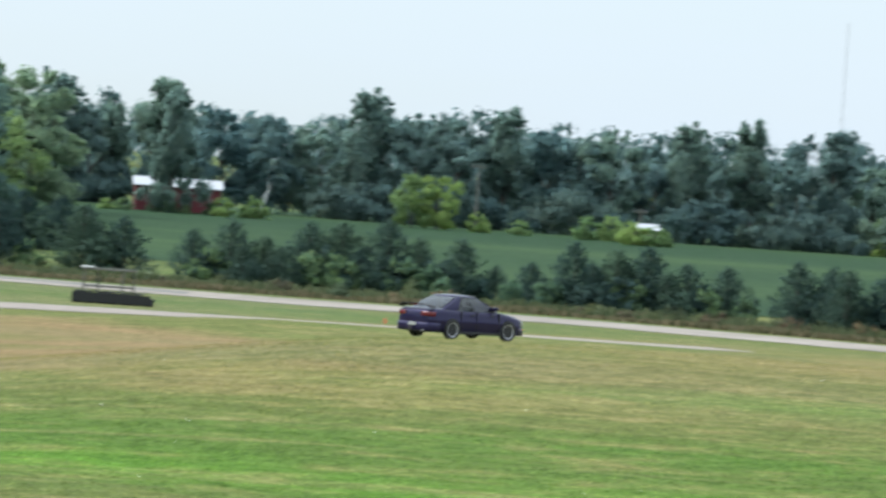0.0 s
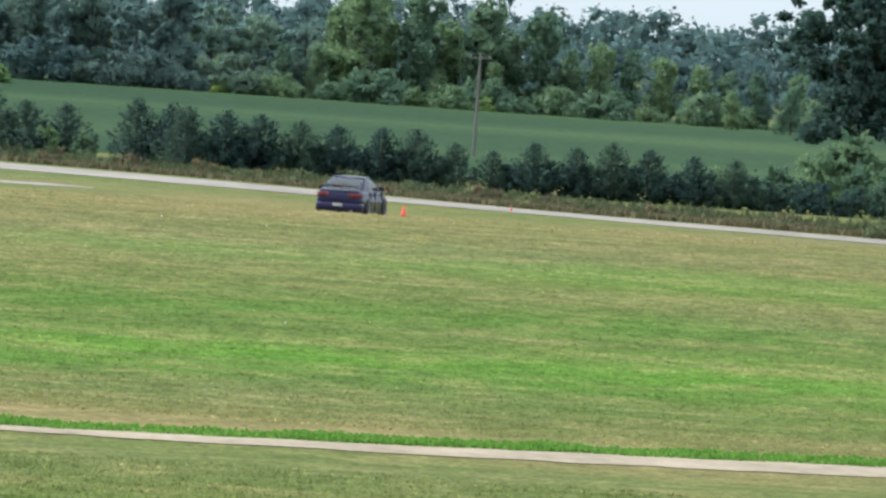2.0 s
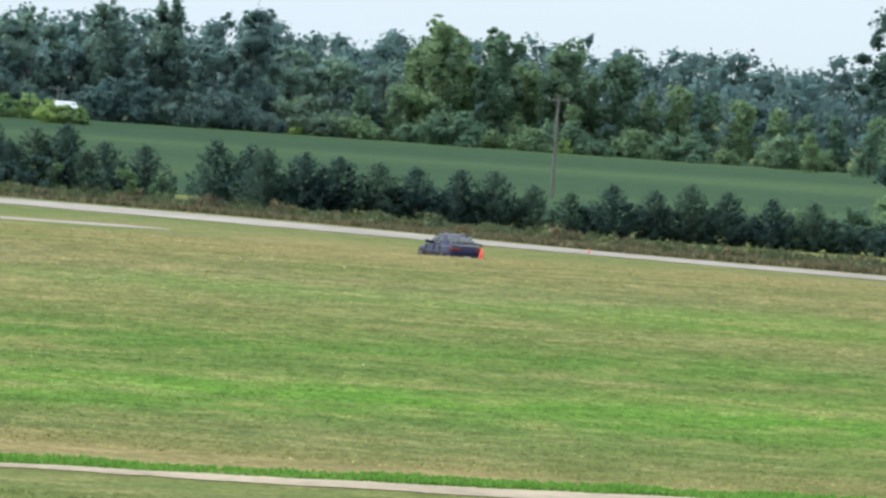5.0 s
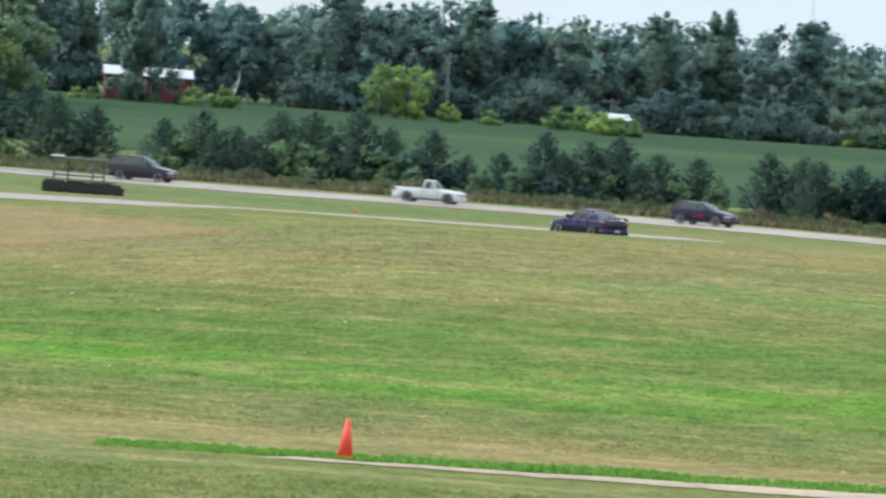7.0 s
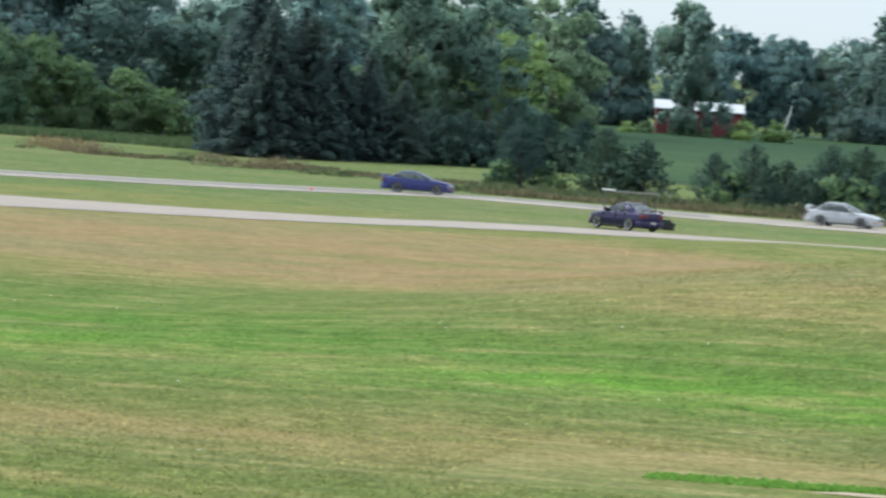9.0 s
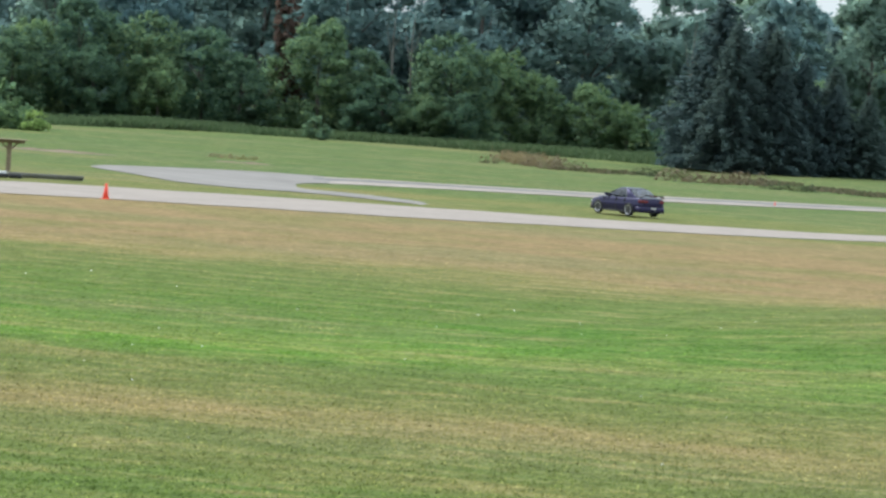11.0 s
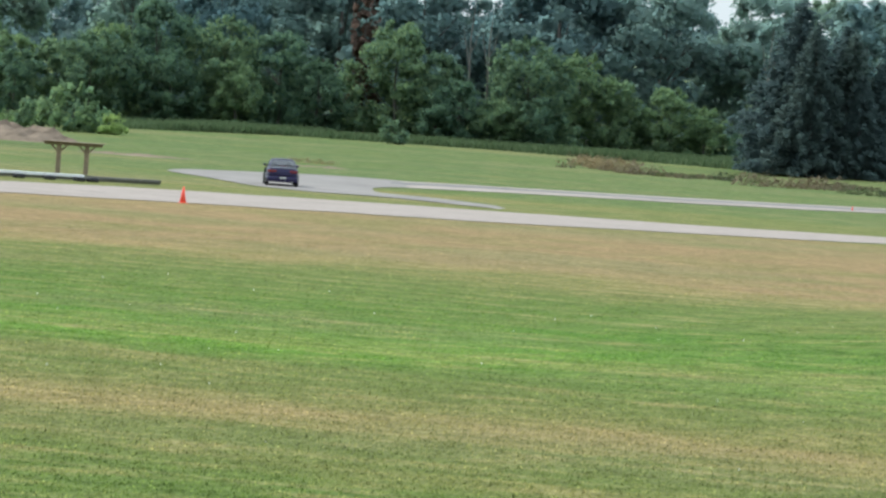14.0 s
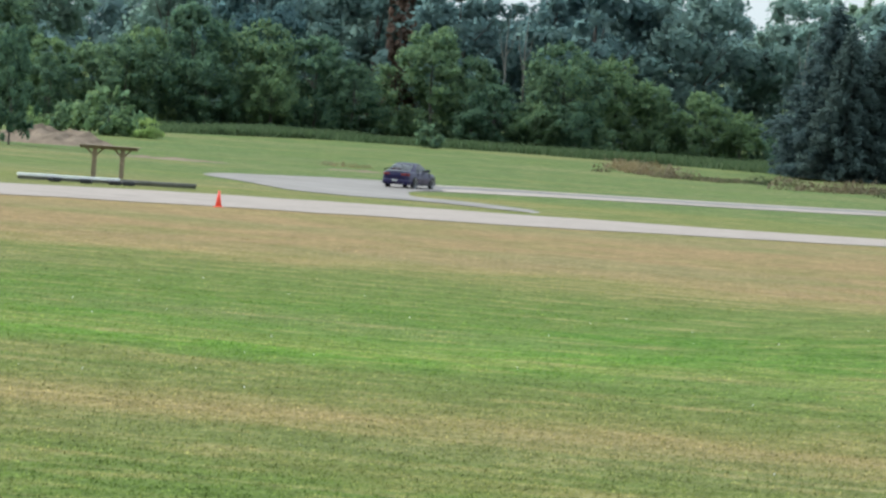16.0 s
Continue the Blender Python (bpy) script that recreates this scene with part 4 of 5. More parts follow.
def greenhouse(gb, ge, rb, re_, wb, wr, z0, z1, mids):
    """The glasshouse as a rounded wall between belt and roof. Gives a function patch(side, stop, stop) -> mesh data, and the stops of the side windows."""
    def side_stop(q, qr):
        x, xr = gb + 0.10 + (ge - 0.12 - gb - 0.10) * q, rb + 0.10 + (re_ - 0.12 - rb - 0.10) * qr
        return (x, wb * (1.0 - 0.03 * abs(2 * q - 1) ** 3), xr, wr * (1.0 - 0.03 * abs(2 * qr - 1) ** 3))
    stops = {"front": (ge + 0.13, 0.0, re_ + 0.05, 0.0), "a0": (ge - 0.03, wb * 0.90, re_ - 0.03, wr * 0.90), "a1": side_stop(1.0, 1.0),
             "c0": side_stop(0.0, 0.0), "c1": (gb + 0.015, wb * 0.86, rb + 0.02, wr * 0.88), "rear": (gb - 0.09, 0.0, rb - 0.05, 0.0)}
    for k, (q, qr) in enumerate(mids):
        stops["m%d" % k] = side_stop(q - 0.014, qr - 0.016)
        stops["n%d" % k] = side_stop(q + 0.014, qr + 0.016)

    def patch(side, a, b, lift=0.0, low=0.0, high=1.0, cols=6, rows=7):
        A, B = stops[a], stops[b]
        v, f = [], []
        bow = a in ("front", "rear") or b in ("front", "rear")
        for i in range(cols + 1):
            t = i / cols
            # the middle of a screen is the flattest
            c = [A[k] + (B[k] - A[k]) * t for k in range(4)]
            if bow:
                e = t if a in ("front", "rear") else 1 - t
                M, E = (A, B) if a in ("front", "rear") else (B, A)
                c[0], c[2] = M[0] + (E[0] - M[0]) * e * e, M[2] + (E[2] - M[2]) * e * e
            for j in range(rows + 1):
                h = low + (high - low) * j / rows
                x, y = c[0] + (c[2] - c[0]) * h, c[1] + (c[3] - c[1]) * h
                swell = 0.045 * math.sin(math.pi * h) + lift
                out = Vector((x - (gb + ge) / 2 * (1 - h) - (rb + re_) / 2 * h, y * 1.6)).normalized()
                v.append((x + out.x * swell * 0.8, side * (y + out.y * swell), z0 + (z1 - z0) * h + (0.03 * math.sin(math.pi * h) if bow else 0)))
        for i in range(cols):
            for j in range(rows):
                q = (i * (rows + 1) + j, (i + 1) * (rows + 1) + j, (i + 1) * (rows + 1) + j + 1, i * (rows + 1) + j + 1)
                f.append(q if side > 0 else q[::-1])
        return v, f

    ring_ = [stops[k] for k in ["front", "a0", "a1"] + [q for k in reversed(range(len(mids))) for q in ("n%d" % k, "m%d" % k)] + ["c0", "c1", "rear"]]
    # the outline of the roof, with bowed ends
    line = []
    for (A, B) in zip(ring_, ring_[1:]):
        for i in range(5):
            t = i / 5
            e = t * t if A is ring_[0] else (1 - (1 - t) ** 2 if B is ring_[-1] else t)
            line.append((A[2] + (B[2] - A[2]) * e, A[3] + (B[3] - A[3]) * t))
    line.append((ring_[-1][2], 0.0))
    return patch, line


def roof_shell(line, z, rise):
    """A crowned roof panel over the outline, with a rolled edge."""
    full = line + [(x, -y) for x, y in reversed(line[1:-1])]
    cx = (line[0][0] + line[-1][0]) / 2
    v, f, n = [], [], len(full)
    for q, dz in ((0.97, -0.03), (1.015, -0.012), (1.005, 0.012), (0.94, 0.03), (0.8, 0.03 + rise * 0.36), (0.55, 0.03 + rise * 0.72), (0.25, 0.03 + rise * 0.95)):
        v += [(cx + (x - cx) * q, y * q, z + dz) for x, y in full]
    rows = len(v) // n
    for r_ in range(rows - 1):
        for k in range(n):
            f.append((r_ * n + k, (r_ + 1) * n + k, (r_ + 1) * n + (k + 1) % n, r_ * n + (k + 1) % n))
    v.append((cx, 0, z + 0.03 + rise))
    f += [((rows - 1) * n + k, len(v) - 1, (rows - 1) * n + (k + 1) % n) for k in range(n)]
    return v, f


def joined(*meshes):
    v, f = [], []
    for a, b in meshes:
        f += [tuple(q + len(v) for q in t) for t in b]
        v += list(a)
    return v, f


def wheel_meshes(r):
    tyre = mesh_from("tyre", *turned([(r * 0.76, -0.09), (r * 0.9, -0.1), (r * 0.985, -0.075), (r, -0.03), (r, 0.03), (r * 0.985, 0.075), (r * 0.9, 0.1), (r * 0.76, 0.09)], 28), RUBBER, True)
    v, f = turned([(r * 0.66, -0.08), (r * 0.77, -0.092), (r * 0.77, 0.092), (r * 0.66, 0.08)], 28)
    bm = bmesh.new()
    for k in range(5):
        b2 = slab(0.03, r * 0.7, -0.07, 0.07, -0.042, 0.042, 0.01)
        b2.transform(Matrix.Rotation(2 * math.pi * k / 5, 4, "Y"))
        me = bpy.data.meshes.new("t")
        b2.to_mesh(me)
        bm.from_mesh(me)
        b2.free()
    bm.verts.ensure_lookup_table()
    n0 = len(v)
    v += [tuple(q.co) for q in bm.verts]
    f += [tuple(n0 + q.index for q in face.verts) for face in bm.faces]
    bm.free()
    rim = mesh_from("rim", v, f, ALLOY)
    hub = mesh_from("wheel", *turned([(0.001, -0.06), (r * 0.72, -0.06), (r * 0.72, 0.06), (0.001, 0.065)], 24), SHADED_HUB)
    return hub, tyre, rim


def make_car(name, spec, paint, label, wing=None, lower=None):
    """A car on its wheels: nose to +x, origin on the ground under its middle."""
    root = tagged(new(name), label, "car" if name != "pickup_truck" else "pickup")
    L, W, zbelt, zroof = spec["L"], spec["W"], spec["belt"], spec["roof"]
    st = [(x * L, w * W, zb, zt) for x, w, zb, zt in spec["stations"]]
    soft(part("body", loft(st), paint, root))
    gb, ge, rb, re_ = (q * L for q in spec["house"])
    wb, wr = W * 0.90, W * 0.70
    mids = spec["pillars"]
    patch, outline = greenhouse(gb, ge, rb, re_, wb, wr, zbelt - 0.03, zroof - 0.06, mids)
    soft(part("roof", roof_shell(outline, zroof - 0.06, 0.035), paint, root))
    last = len(mids) - 1
    for s in (1, -1):
        soft(part("pillar", patch(s, "a0", "a1", 0.004), paint, root))
        if spec.get("coupe"):
            soft(part("quarter_panel", joined(patch(s, "m0", "c0", 0.004), patch(s, "c0", "c1", 0.004)), paint, root))
        else:
            soft(part("pillar", patch(s, "c0", "c1", 0.004), paint, root))
            soft(part("side_window", patch(s, "m0", "c0"), GLASS, root)).visible_shadow = False
        for k in range(len(mids)):
            soft(part("pillar", patch(s, "n%d" % k, "m%d" % k, 0.002), TRIM, root))
            if k < last:
                soft(part("side_window", patch(s, "m%d" % (k + 1), "n%d" % k), GLASS, root)).visible_shadow = False
        soft(part("side_window", patch(s, "a1", "n%d" % last), GLASS, root)).visible_shadow = False
        soft(part("window_trim", patch(s, "a1", "c0", 0.008, 0.0, 0.07), TRIM, root, "black strip under the side windows"))
    for nm, p, q in (("windscreen", "front", "a0"), ("rear_window", "c1", "rear")):
        soft(part(nm, joined(patch(1, p, q), patch(-1, p, q)), GLASS, root)).visible_shadow = False
    # cabin
    for y in (0.36, -0.36):
        x = ge - 1.0 if name != "pickup_truck" else ge - 0.85
        seat = part("seat", slab(x - 0.12, x + 0.06, y - 0.24, y + 0.24, zbelt - 0.35, zbelt + 0.12, 0.05), CLOTH, root)
        part("headrest", slab(x - 0.1, x, y - 0.12, y + 0.12, zbelt + 0.15, zbelt + 0.3, 0.03), CLOTH, seat)
    part("dashboard", slab(ge - 0.5, ge - 0.1, -wb * 0.9, wb * 0.9, zbelt - 0.12, zbelt + 0.015, 0.03), TRIM, root)
    # nose and tail
    xr, xf = st[0][0], st[-1][0]
    rear_lip, nose_lip = st[0][0] + 0.42, st[-1][0] - 0.42
    for s in (1, -1):
        soft(part("rear_bumper", wrap(st, rear_lip, 0.0, 0.21, 0.50, 0.045, s), lower or paint, root))
        soft(part("front_bumper", wrap(st, nose_lip, 0.0, 0.19, 0.44, 0.035, s, True), lower or paint, root))
        soft(part("side_lamp", wrap(st, nose_lip + 0.12, W * 0.62, 0.36, 0.41, 0.05, s, True), ORANGE_LENS, root, "amber side lamp"))
    part("grille", slab(xf - 0.06, xf + 0.026, -0.34, 0.34, 0.49, 0.57, 0.02), TRIM, root)
    zl = spec["lamp"]
    for s in (1, -1):
        soft(part("tail_light", wrap(st, xr + 0.22, W * 0.40, zl, zl + 0.15, 0.02, s), RED_LENS, root, "red wrap-round tail light"))
        soft(part("headlight", wrap(st, xf - 0.26, W * 0.42, 0.52, 0.64, 0.02, s, True), CLEAR_LENS, root, "clear headlight"))
        part("mirror", slab(ge - 0.36, ge - 0.22, *sorted((s * (wb - 0.02), s * (wb + 0.18))), zbelt + 0.02, zbelt + 0.15, 0.045), paint, root)
        part("sill", slab(-L * 0.3, L * 0.31, *sorted((s * W * 0.9, s * W * 0.985)), 0.17, 0.26, 0.02), TRIM, root)
        for dx in spec["handles"]:
            part("door_handle", slab(dx - 0.09, dx + 0.09, *sorted((s * W * 0.97, s * W * 1.01)), zbelt - 0.16, zbelt - 0.12, 0.012), TRIM, root)
        for dx in spec["seams"]:
            part("door_seam", slab(dx - 0.007, dx + 0.007, *sorted((s * W * 0.9, s * W * 1.004)), 0.27, zbelt - 0.05), TRIM, root)
    part("number_plate", slab(xr - 0.06, xr - 0.035, -0.16, 0.16, 0.39, 0.49, 0.006), CLEAR_LENS, root, "blank white number plate")
    part("exhaust_pipe", turned([(0.03, -0.1), (0.045, -0.1), (0.045, 0.1), (0.03, 0.1)], 12), ALLOY, root).matrix_basis = pose(xr + 0.02, -0.5, 0.24, 0, 0, 90)
    if wing:
        zd = st[3][3] + 0.01
        line, n = [], 25
        for k in range(n):
            q = 2 * k / (n - 1) - 1
            line.append((xr + 0.13 - 0.05 * (1 - q * q), q * W * 0.86, zd + wing * (1 - abs(q) ** 7)))
        v, f = [], []
        for x, y, z in line:
            v += [(x - 0.11, y, z + 0.035), (x + 0.02, y, z + 0.03), (x + 0.12, y, z + 0.005), (x + 0.12, y, z - 0.012), (x - 0.11, y, z + 0.012)]
        for k in range(n - 1):
            f += [(k * 5 + j, (k + 1) * 5 + j, (k + 1) * 5 + (j + 1) % 5, k * 5 + (j + 1) % 5) for j in range(5)]
        f += [(4, 3, 2, 1, 0), tuple(range((n - 1) * 5, n * 5))]
        part("wing", (v, f), TRIM if spec.get("coupe") else paint, root, "low rear wing with turned-down ends")
        part("brake_lamp", slab(xr + 0.0, xr + 0.04, -0.2, 0.2, zd + wing - 0.03, zd + wing + 0.01, 0.006), RED_LENS, root)
    # wheels
    r = spec["r"]
    hub, tyre, rim = wheel_meshes(r)
    for wx in spec["axles"]:
        for s in (1, -1):
            # No hollow here: a flat dark disc carries the shade of the arch gap.
            part("wheel_arch", turned([(0.02, -0.01), (r + 0.03, -0.01), (r + 0.03, 0.01), (0.02, 0.01)], 24), TRIM, root, "flat dark disc for the shaded arch gap").matrix_basis = pose(wx, s * (W - 0.002), r + 0.02)
            wheel = new("wheel", hub)
            wheel.parent, wheel.matrix_basis = root, pose(wx, s * (W - 0.07), r)
            for nm, me in (("tyre", tyre), ("rim", rim)):
                o = new(nm, me)
                o.parent = wheel
    return root


SEDAN = dict(L=4.34, W=0.845, belt=0.93, roof=1.40, r=0.31, axles=(-1.24, 1.28), lamp=0.70, handles=(-0.35, 0.55), seams=(-0.85, -0.15, 0.85),
             house=(-0.385, 0.205, -0.235, 0.015), pillars=[(0.22, 0.03), (0.56, 0.52)],
             stations=[(-0.5, 0.70, 0.36, 0.78), (-0.492, 0.82, 0.29, 0.86), (-0.475, 0.895, 0.25, 0.91), (-0.44, 0.95, 0.22, 0.945), (-0.37, 0.985, 0.20, 0.955), (-0.28, 1.0, 0.19, 0.945), (-0.1, 1.0, 0.18, 0.93), (0.12, 1.0, 0.18, 0.92), (0.22, 0.995, 0.18, 0.90),
                       (0.34, 0.965, 0.2, 0.83), (0.43, 0.90, 0.22, 0.745), (0.47, 0.83, 0.25, 0.69), (0.49, 0.74, 0.29, 0.63), (0.5, 0.62, 0.34, 0.56)])
HATCH = dict(SEDAN, L=4.05, roof=1.43, lamp=0.78, house=(-0.475, 0.2, -0.40, 0.02), pillars=[(0.25, 0.26), (0.6, 0.62)], axles=(-1.25, 1.25), r=0.30,
             stations=[(-0.5, 0.74, 0.36, 0.84), (-0.49, 0.87, 0.28, 0.91), (-0.47, 0.93, 0.23, 0.94), (-0.42, 0.975, 0.20, 0.95)] + SEDAN["stations"][5:])
PICKUP = dict(SEDAN, L=4.2, W=0.78, belt=0.86, roof=1.36, lamp=0.68, house=(-0.08, 0.15, -0.06, 0.07), pillars=[(0.45, 0.5)], axles=(-1.2, 1.28), r=0.30, handles=(-0.1,), seams=(-0.3, 0.6),
              stations=[(-0.5, 0.93, 0.37, 0.792), (-0.495, 0.97, 0.299, 0.862), (-0.42, 0.98, 0.264, 0.867), (-0.3, 1.0, 0.246, 0.862), (-0.1, 1.0, 0.229, 0.862), (0.12, 1.0, 0.229, 0.854), (0.2, 0.995, 0.229, 0.836), (0.34, 0.97, 0.246, 0.792), (0.45, 0.93, 0.264, 0.739), (0.49, 0.86, 0.299, 0.686), (0.5, 0.78, 0.334, 0.581)])
PURPLE = car_paint("midnight_purple_paint", (0.0165, 0.0130, 0.052), 0.28, 0.3)
hero = make_car("sedan", dict(SEDAN, coupe=True, pillars=[(0.27, 0.10), (0.55, 0.53)], house=(-0.395, 0.215, -0.20, 0.0), roof=1.41), PURPLE, "dark purple-blue two-door sedan with a low black rear wing", 0.11)
hatch = make_car("hatchback", dict(HATCH, L=3.75, W=0.8, roof=1.32, belt=0.88, axles=(-1.15, 1.15)), car_paint("navy_paint", (0.012, 0.011, 0.036)), "dark navy hatchback with a red door patch")
part("door_patch", slab(-0.35, 0.3, -0.815, -0.79, 0.46, 0.64, 0.004), RED_LENS, hatch, "square red patch on the door")
pickup = make_car("pickup_truck", PICKUP, car_paint("white_paint", (0.56, 0.57, 0.56)), "old white pickup truck with an open bed")
# The body is closed on top; a thin dark slab stands for the bed.
part("bed_slab", slab(-2.0, -0.42, -0.66, 0.66, 0.855, 0.893, 0.01), TRIM, pickup, "flat dark slab in place of the open truck bed")
wagon = make_car("hatchback", dict(HATCH, roof=1.5, L=4.1), car_paint("charcoal_paint", (0.024, 0.024, 0.032)), "charcoal grey five-door hatchback with tall roof")
silver = make_car("sedan", dict(SEDAN, L=4.5, roof=1.44), car_paint("silver_paint", (0.40, 0.41, 0.44)), "silver four-door sedan with a tall rear wing", 0.2)
azure = make_car("sedan", dict(SEDAN, L=4.4, roof=1.36, W=0.87), car_paint("bright_blue_paint", (0.028, 0.036, 0.15)), "bright blue low sedan with a rear wing", 0.12)
FAR_CARS = [(hatch, 6.0, -4.76, 7.0, -1.86), (pickup, 6.5, -6.69, 7.5, -3.79), (wagon, 7.0, -8.70, 8.5, -4.28), (silver, 7.5, -11.08, 9.0, -6.88), (azure, 8.5, -13.46, 9.5, -10.85)]


# ---- by the track ----
ORANGE = simple("cone_orange", (0.80, 0.078, 0.045), 0.55, vary=0.12, scale=5)
SMUDGE = simple("cone_dirt", (0.10, 0.03, 0.02), 0.8, vary=0.4)


def cone(h, label):
    root = tagged(new("traffic_cone"), label, "traffic cone", "traffic cones")
    r = h * 0.2
    soft(part("cone", turned([(r * 0.93, 0.03), (r, 0.035), (r * 0.27, h), (r * 0.2, h)], 20, "z"), ORANGE, root))
    part("base", slab(-r * 1.25, r * 1.25, -r * 1.25, r * 1.25, 0, 0.035, 0.01), ORANGE, root)
    return root


c1 = cone(0.71, "tall orange traffic cone with scuff marks on grass")
c1.matrix_basis = pose(-8.65, 82.75, 0.0, 1, 1.2, 20)
part("scuff", turned([(0.075, 0.30), (0.092, 0.31), (0.075, 0.47), (0.06, 0.46)], 20, "z"), SMUDGE, c1, "dark scuff on the cone")
copy_thing(c1, pose(-75.8, 192.3, 0.0, 0, 0, 50))
small = cone(0.31, "small orange traffic cone in the grass")
small.matrix_basis = pose(-26.0, 245.5, ground_z(-26.0, 245.5))
cone(0.66, "orange traffic cone in the mown grass").matrix_basis = pose(6.85, 172.0, ground_z(6.85, 172.0))
for x, y in ((-64.3, 271.0), (15.6, 248.4)):
    copy_thing(small, pose(x, y, ground_z(x, y), 0, 0, 30))

WOOD_OLD = simple("weathered_wood", (0.22, 0.17, 0.11), 0.85, vary=0.4, scale=7, relief=0.01)
WOOD_GREY = simple("grey_timber", (0.15, 0.145, 0.125), 0.85, vary=0.35, scale=7, relief=0.01)
# tyre barrier
barrier = tagged(new("tyre_barrier"), "low black tyre barrier with a plank on top", "tyre barrier")
barrier.matrix_basis = pose(-40.2, 244.6, 0, 0, 0, 9)
tyre_me = mesh_from("tyre", *turned([(0.19, 0.01), (0.27, -0.0), (0.31, 0.04), (0.32, 0.1), (0.31, 0.17), (0.27, 0.21), (0.19, 0.2)], 22, "z"), RUBBER, True)
rb_ = random.Random(3)
for k in range(7):
    for lvl in range(3):
        if lvl == 2 and k > 5:
            continue
        o = new("tyre", tyre_me)
        o.parent = barrier
        o.matrix_basis = pose(-2.05 + k * 0.61 + rb_.uniform(-0.06, 0.06), rb_.uniform(-0.06, 0.06), lvl * 0.195, rb_.uniform(-4, 4), rb_.uniform(-4, 4), rb_.uniform(0, 90))
part("plank", slab(-2.3, 1.5, -0.3, 0.3, 0.625, 0.67, 0.015), TRIM, barrier, "dark rubber belt over the tyres")
part("belt", slab(-2.38, 1.75, -0.4, -0.36, 0.06, 0.56, 0.015), RUBBER, barrier, "dark rubber belt along the tyres")
stand = tagged(new("lookout_stand"), "open timber frame with a top board above tyres", "stand")
stand.matrix_basis = pose(-40.9, 245.7, 0, 0, 0, 9)
for x, y in ((-1.3, -0.35), (-0.55, 0.35), (0.75, -0.35), (1.35, 0.35)):
    part("post", beam((x, y, -0.05), (x, y, 1.75), 0.11, 0.11), WOOD_GREY, stand)
part("top_board", slab(-1.45, 1.5, -0.5, 0.5, 1.75, 1.86, 0.02), WOOD_GREY, stand)
part("cross_rail", slab(-1.35, 1.4, -0.42, -0.38, 0.85, 0.95, 0.01), WOOD_GREY, stand)
part("white_board", slab(-1.5, -0.8, -0.55, 0.5, 1.865, 1.93, 0.015), WHITE_TIN, stand, "white painted end board")
# pergola-like timber shelter
shelter = tagged(new("timber_shelter"), "small weathered timber shelter on two braced posts", "shelter")
shelter.matrix_basis = pose(-93.9, 222.4, 0, 0, 0, 18)
for x in (-0.72, 0.72):
    post = part("post", beam((x, 0, -0.1), (x, 0, 1.5), 0.24, 0.24), WOOD_OLD, shelter)
    for s in (1, -1):
        part("brace", beam((x, 0, 1.05), (x + s * 0.45, 0, 1.5), 0.09, 0.09), WOOD_OLD, shelter)
part("beam", beam((-1.5, -0.12, 1.53), (1.5, -0.12, 1.53), 0.09, 0.16), WOOD_OLD, shelter)
part("beam", beam((-1.5, 0.12, 1.53), (1.5, 0.12, 1.53), 0.09, 0.16), WOOD_OLD, shelter)
for k in range(9):
    part("roof_board", slab(-1.62 + k * 0.362, -1.62 + k * 0.362 + 0.345, -0.55, 0.55, 1.615, 1.65, 0.01), WOOD_OLD, shelter)
# low guard rail before it
rail = tagged(new("guard_rail"), "low pale guard rail with dark tyres behind it", "guard rail")
rail.matrix_basis = pose(-89.2, 211.3, 0, 0, 0, 42)
for k, (x0, x1, z) in enumerate(((-4.6, -2.6, 0.34), (-2.6, 0.6, 0.32), (0.7, 4.6, 0.28))):
    part("rail", slab(x0, x1, -0.2, 0.1, z - 0.14, z, 0.03), WHITE_TIN if k < 2 else WOOD_GREY, rail)
    part("rail", slab(x0, x1, -0.1, 0.02, 0.04, z - 0.12, 0.03), WOOD_GREY, rail)
for x in (-2.8, -1.2, 0.3, 1.0):
    o = new("tyre", tyre_me)
    o.parent, o.matrix_basis = rail, pose(x, -0.32, 0.0, 0, 0, 0)
# soil
SOIL = simple("bare_soil", (0.20, 0.155, 0.115), 0.95, vary=0.35, scale=1.3, relief=0.08, sheen=0.05)


def mound(name, x, y, rx, ry, h, seed, label):
    bm = bmesh.new()
    bmesh.ops.create_grid(bm, x_segments=26, y_segments=18, size=1)
    for v in bm.verts:
        q = max(0, 1 - v.co.x ** 2) * max(0, 1 - v.co.y ** 2)
        k = noise.fractal(Vector((v.co.x * 3, v.co.y * 3, seed)), 1.0, 2.0, 4)
        v.co = Vector((v.co.x * rx, v.co.y * ry, h * q * (0.75 + 0.8 * k) - 0.06))
    me = bpy.data.meshes.new(name)
    bm.to_mesh(me)
    bm.free()
    me.materials.append(SOIL)
    ob = new(name, me)
    ob.location = (x, y, ground_z(x, y))
    return tagged(ob, label, "soil heap")


mound("soil_heap", -127.5, 291, 4.0, 5, 1.3, 1, "heap of bare brown soil with weeds")
mound("soil_heap", -131, 284, 3.5, 4, 1.0, 2, "low heap of bare brown soil")
mound("soil_strip", -111, 272.5, 5.0, 3, 0.16, 3, "strip of bare scraped soil in the grass")
mound("soil_strip", -101, 279, 3.2, 3, 0.12, 4, "thin strip of bare soil in the grass")

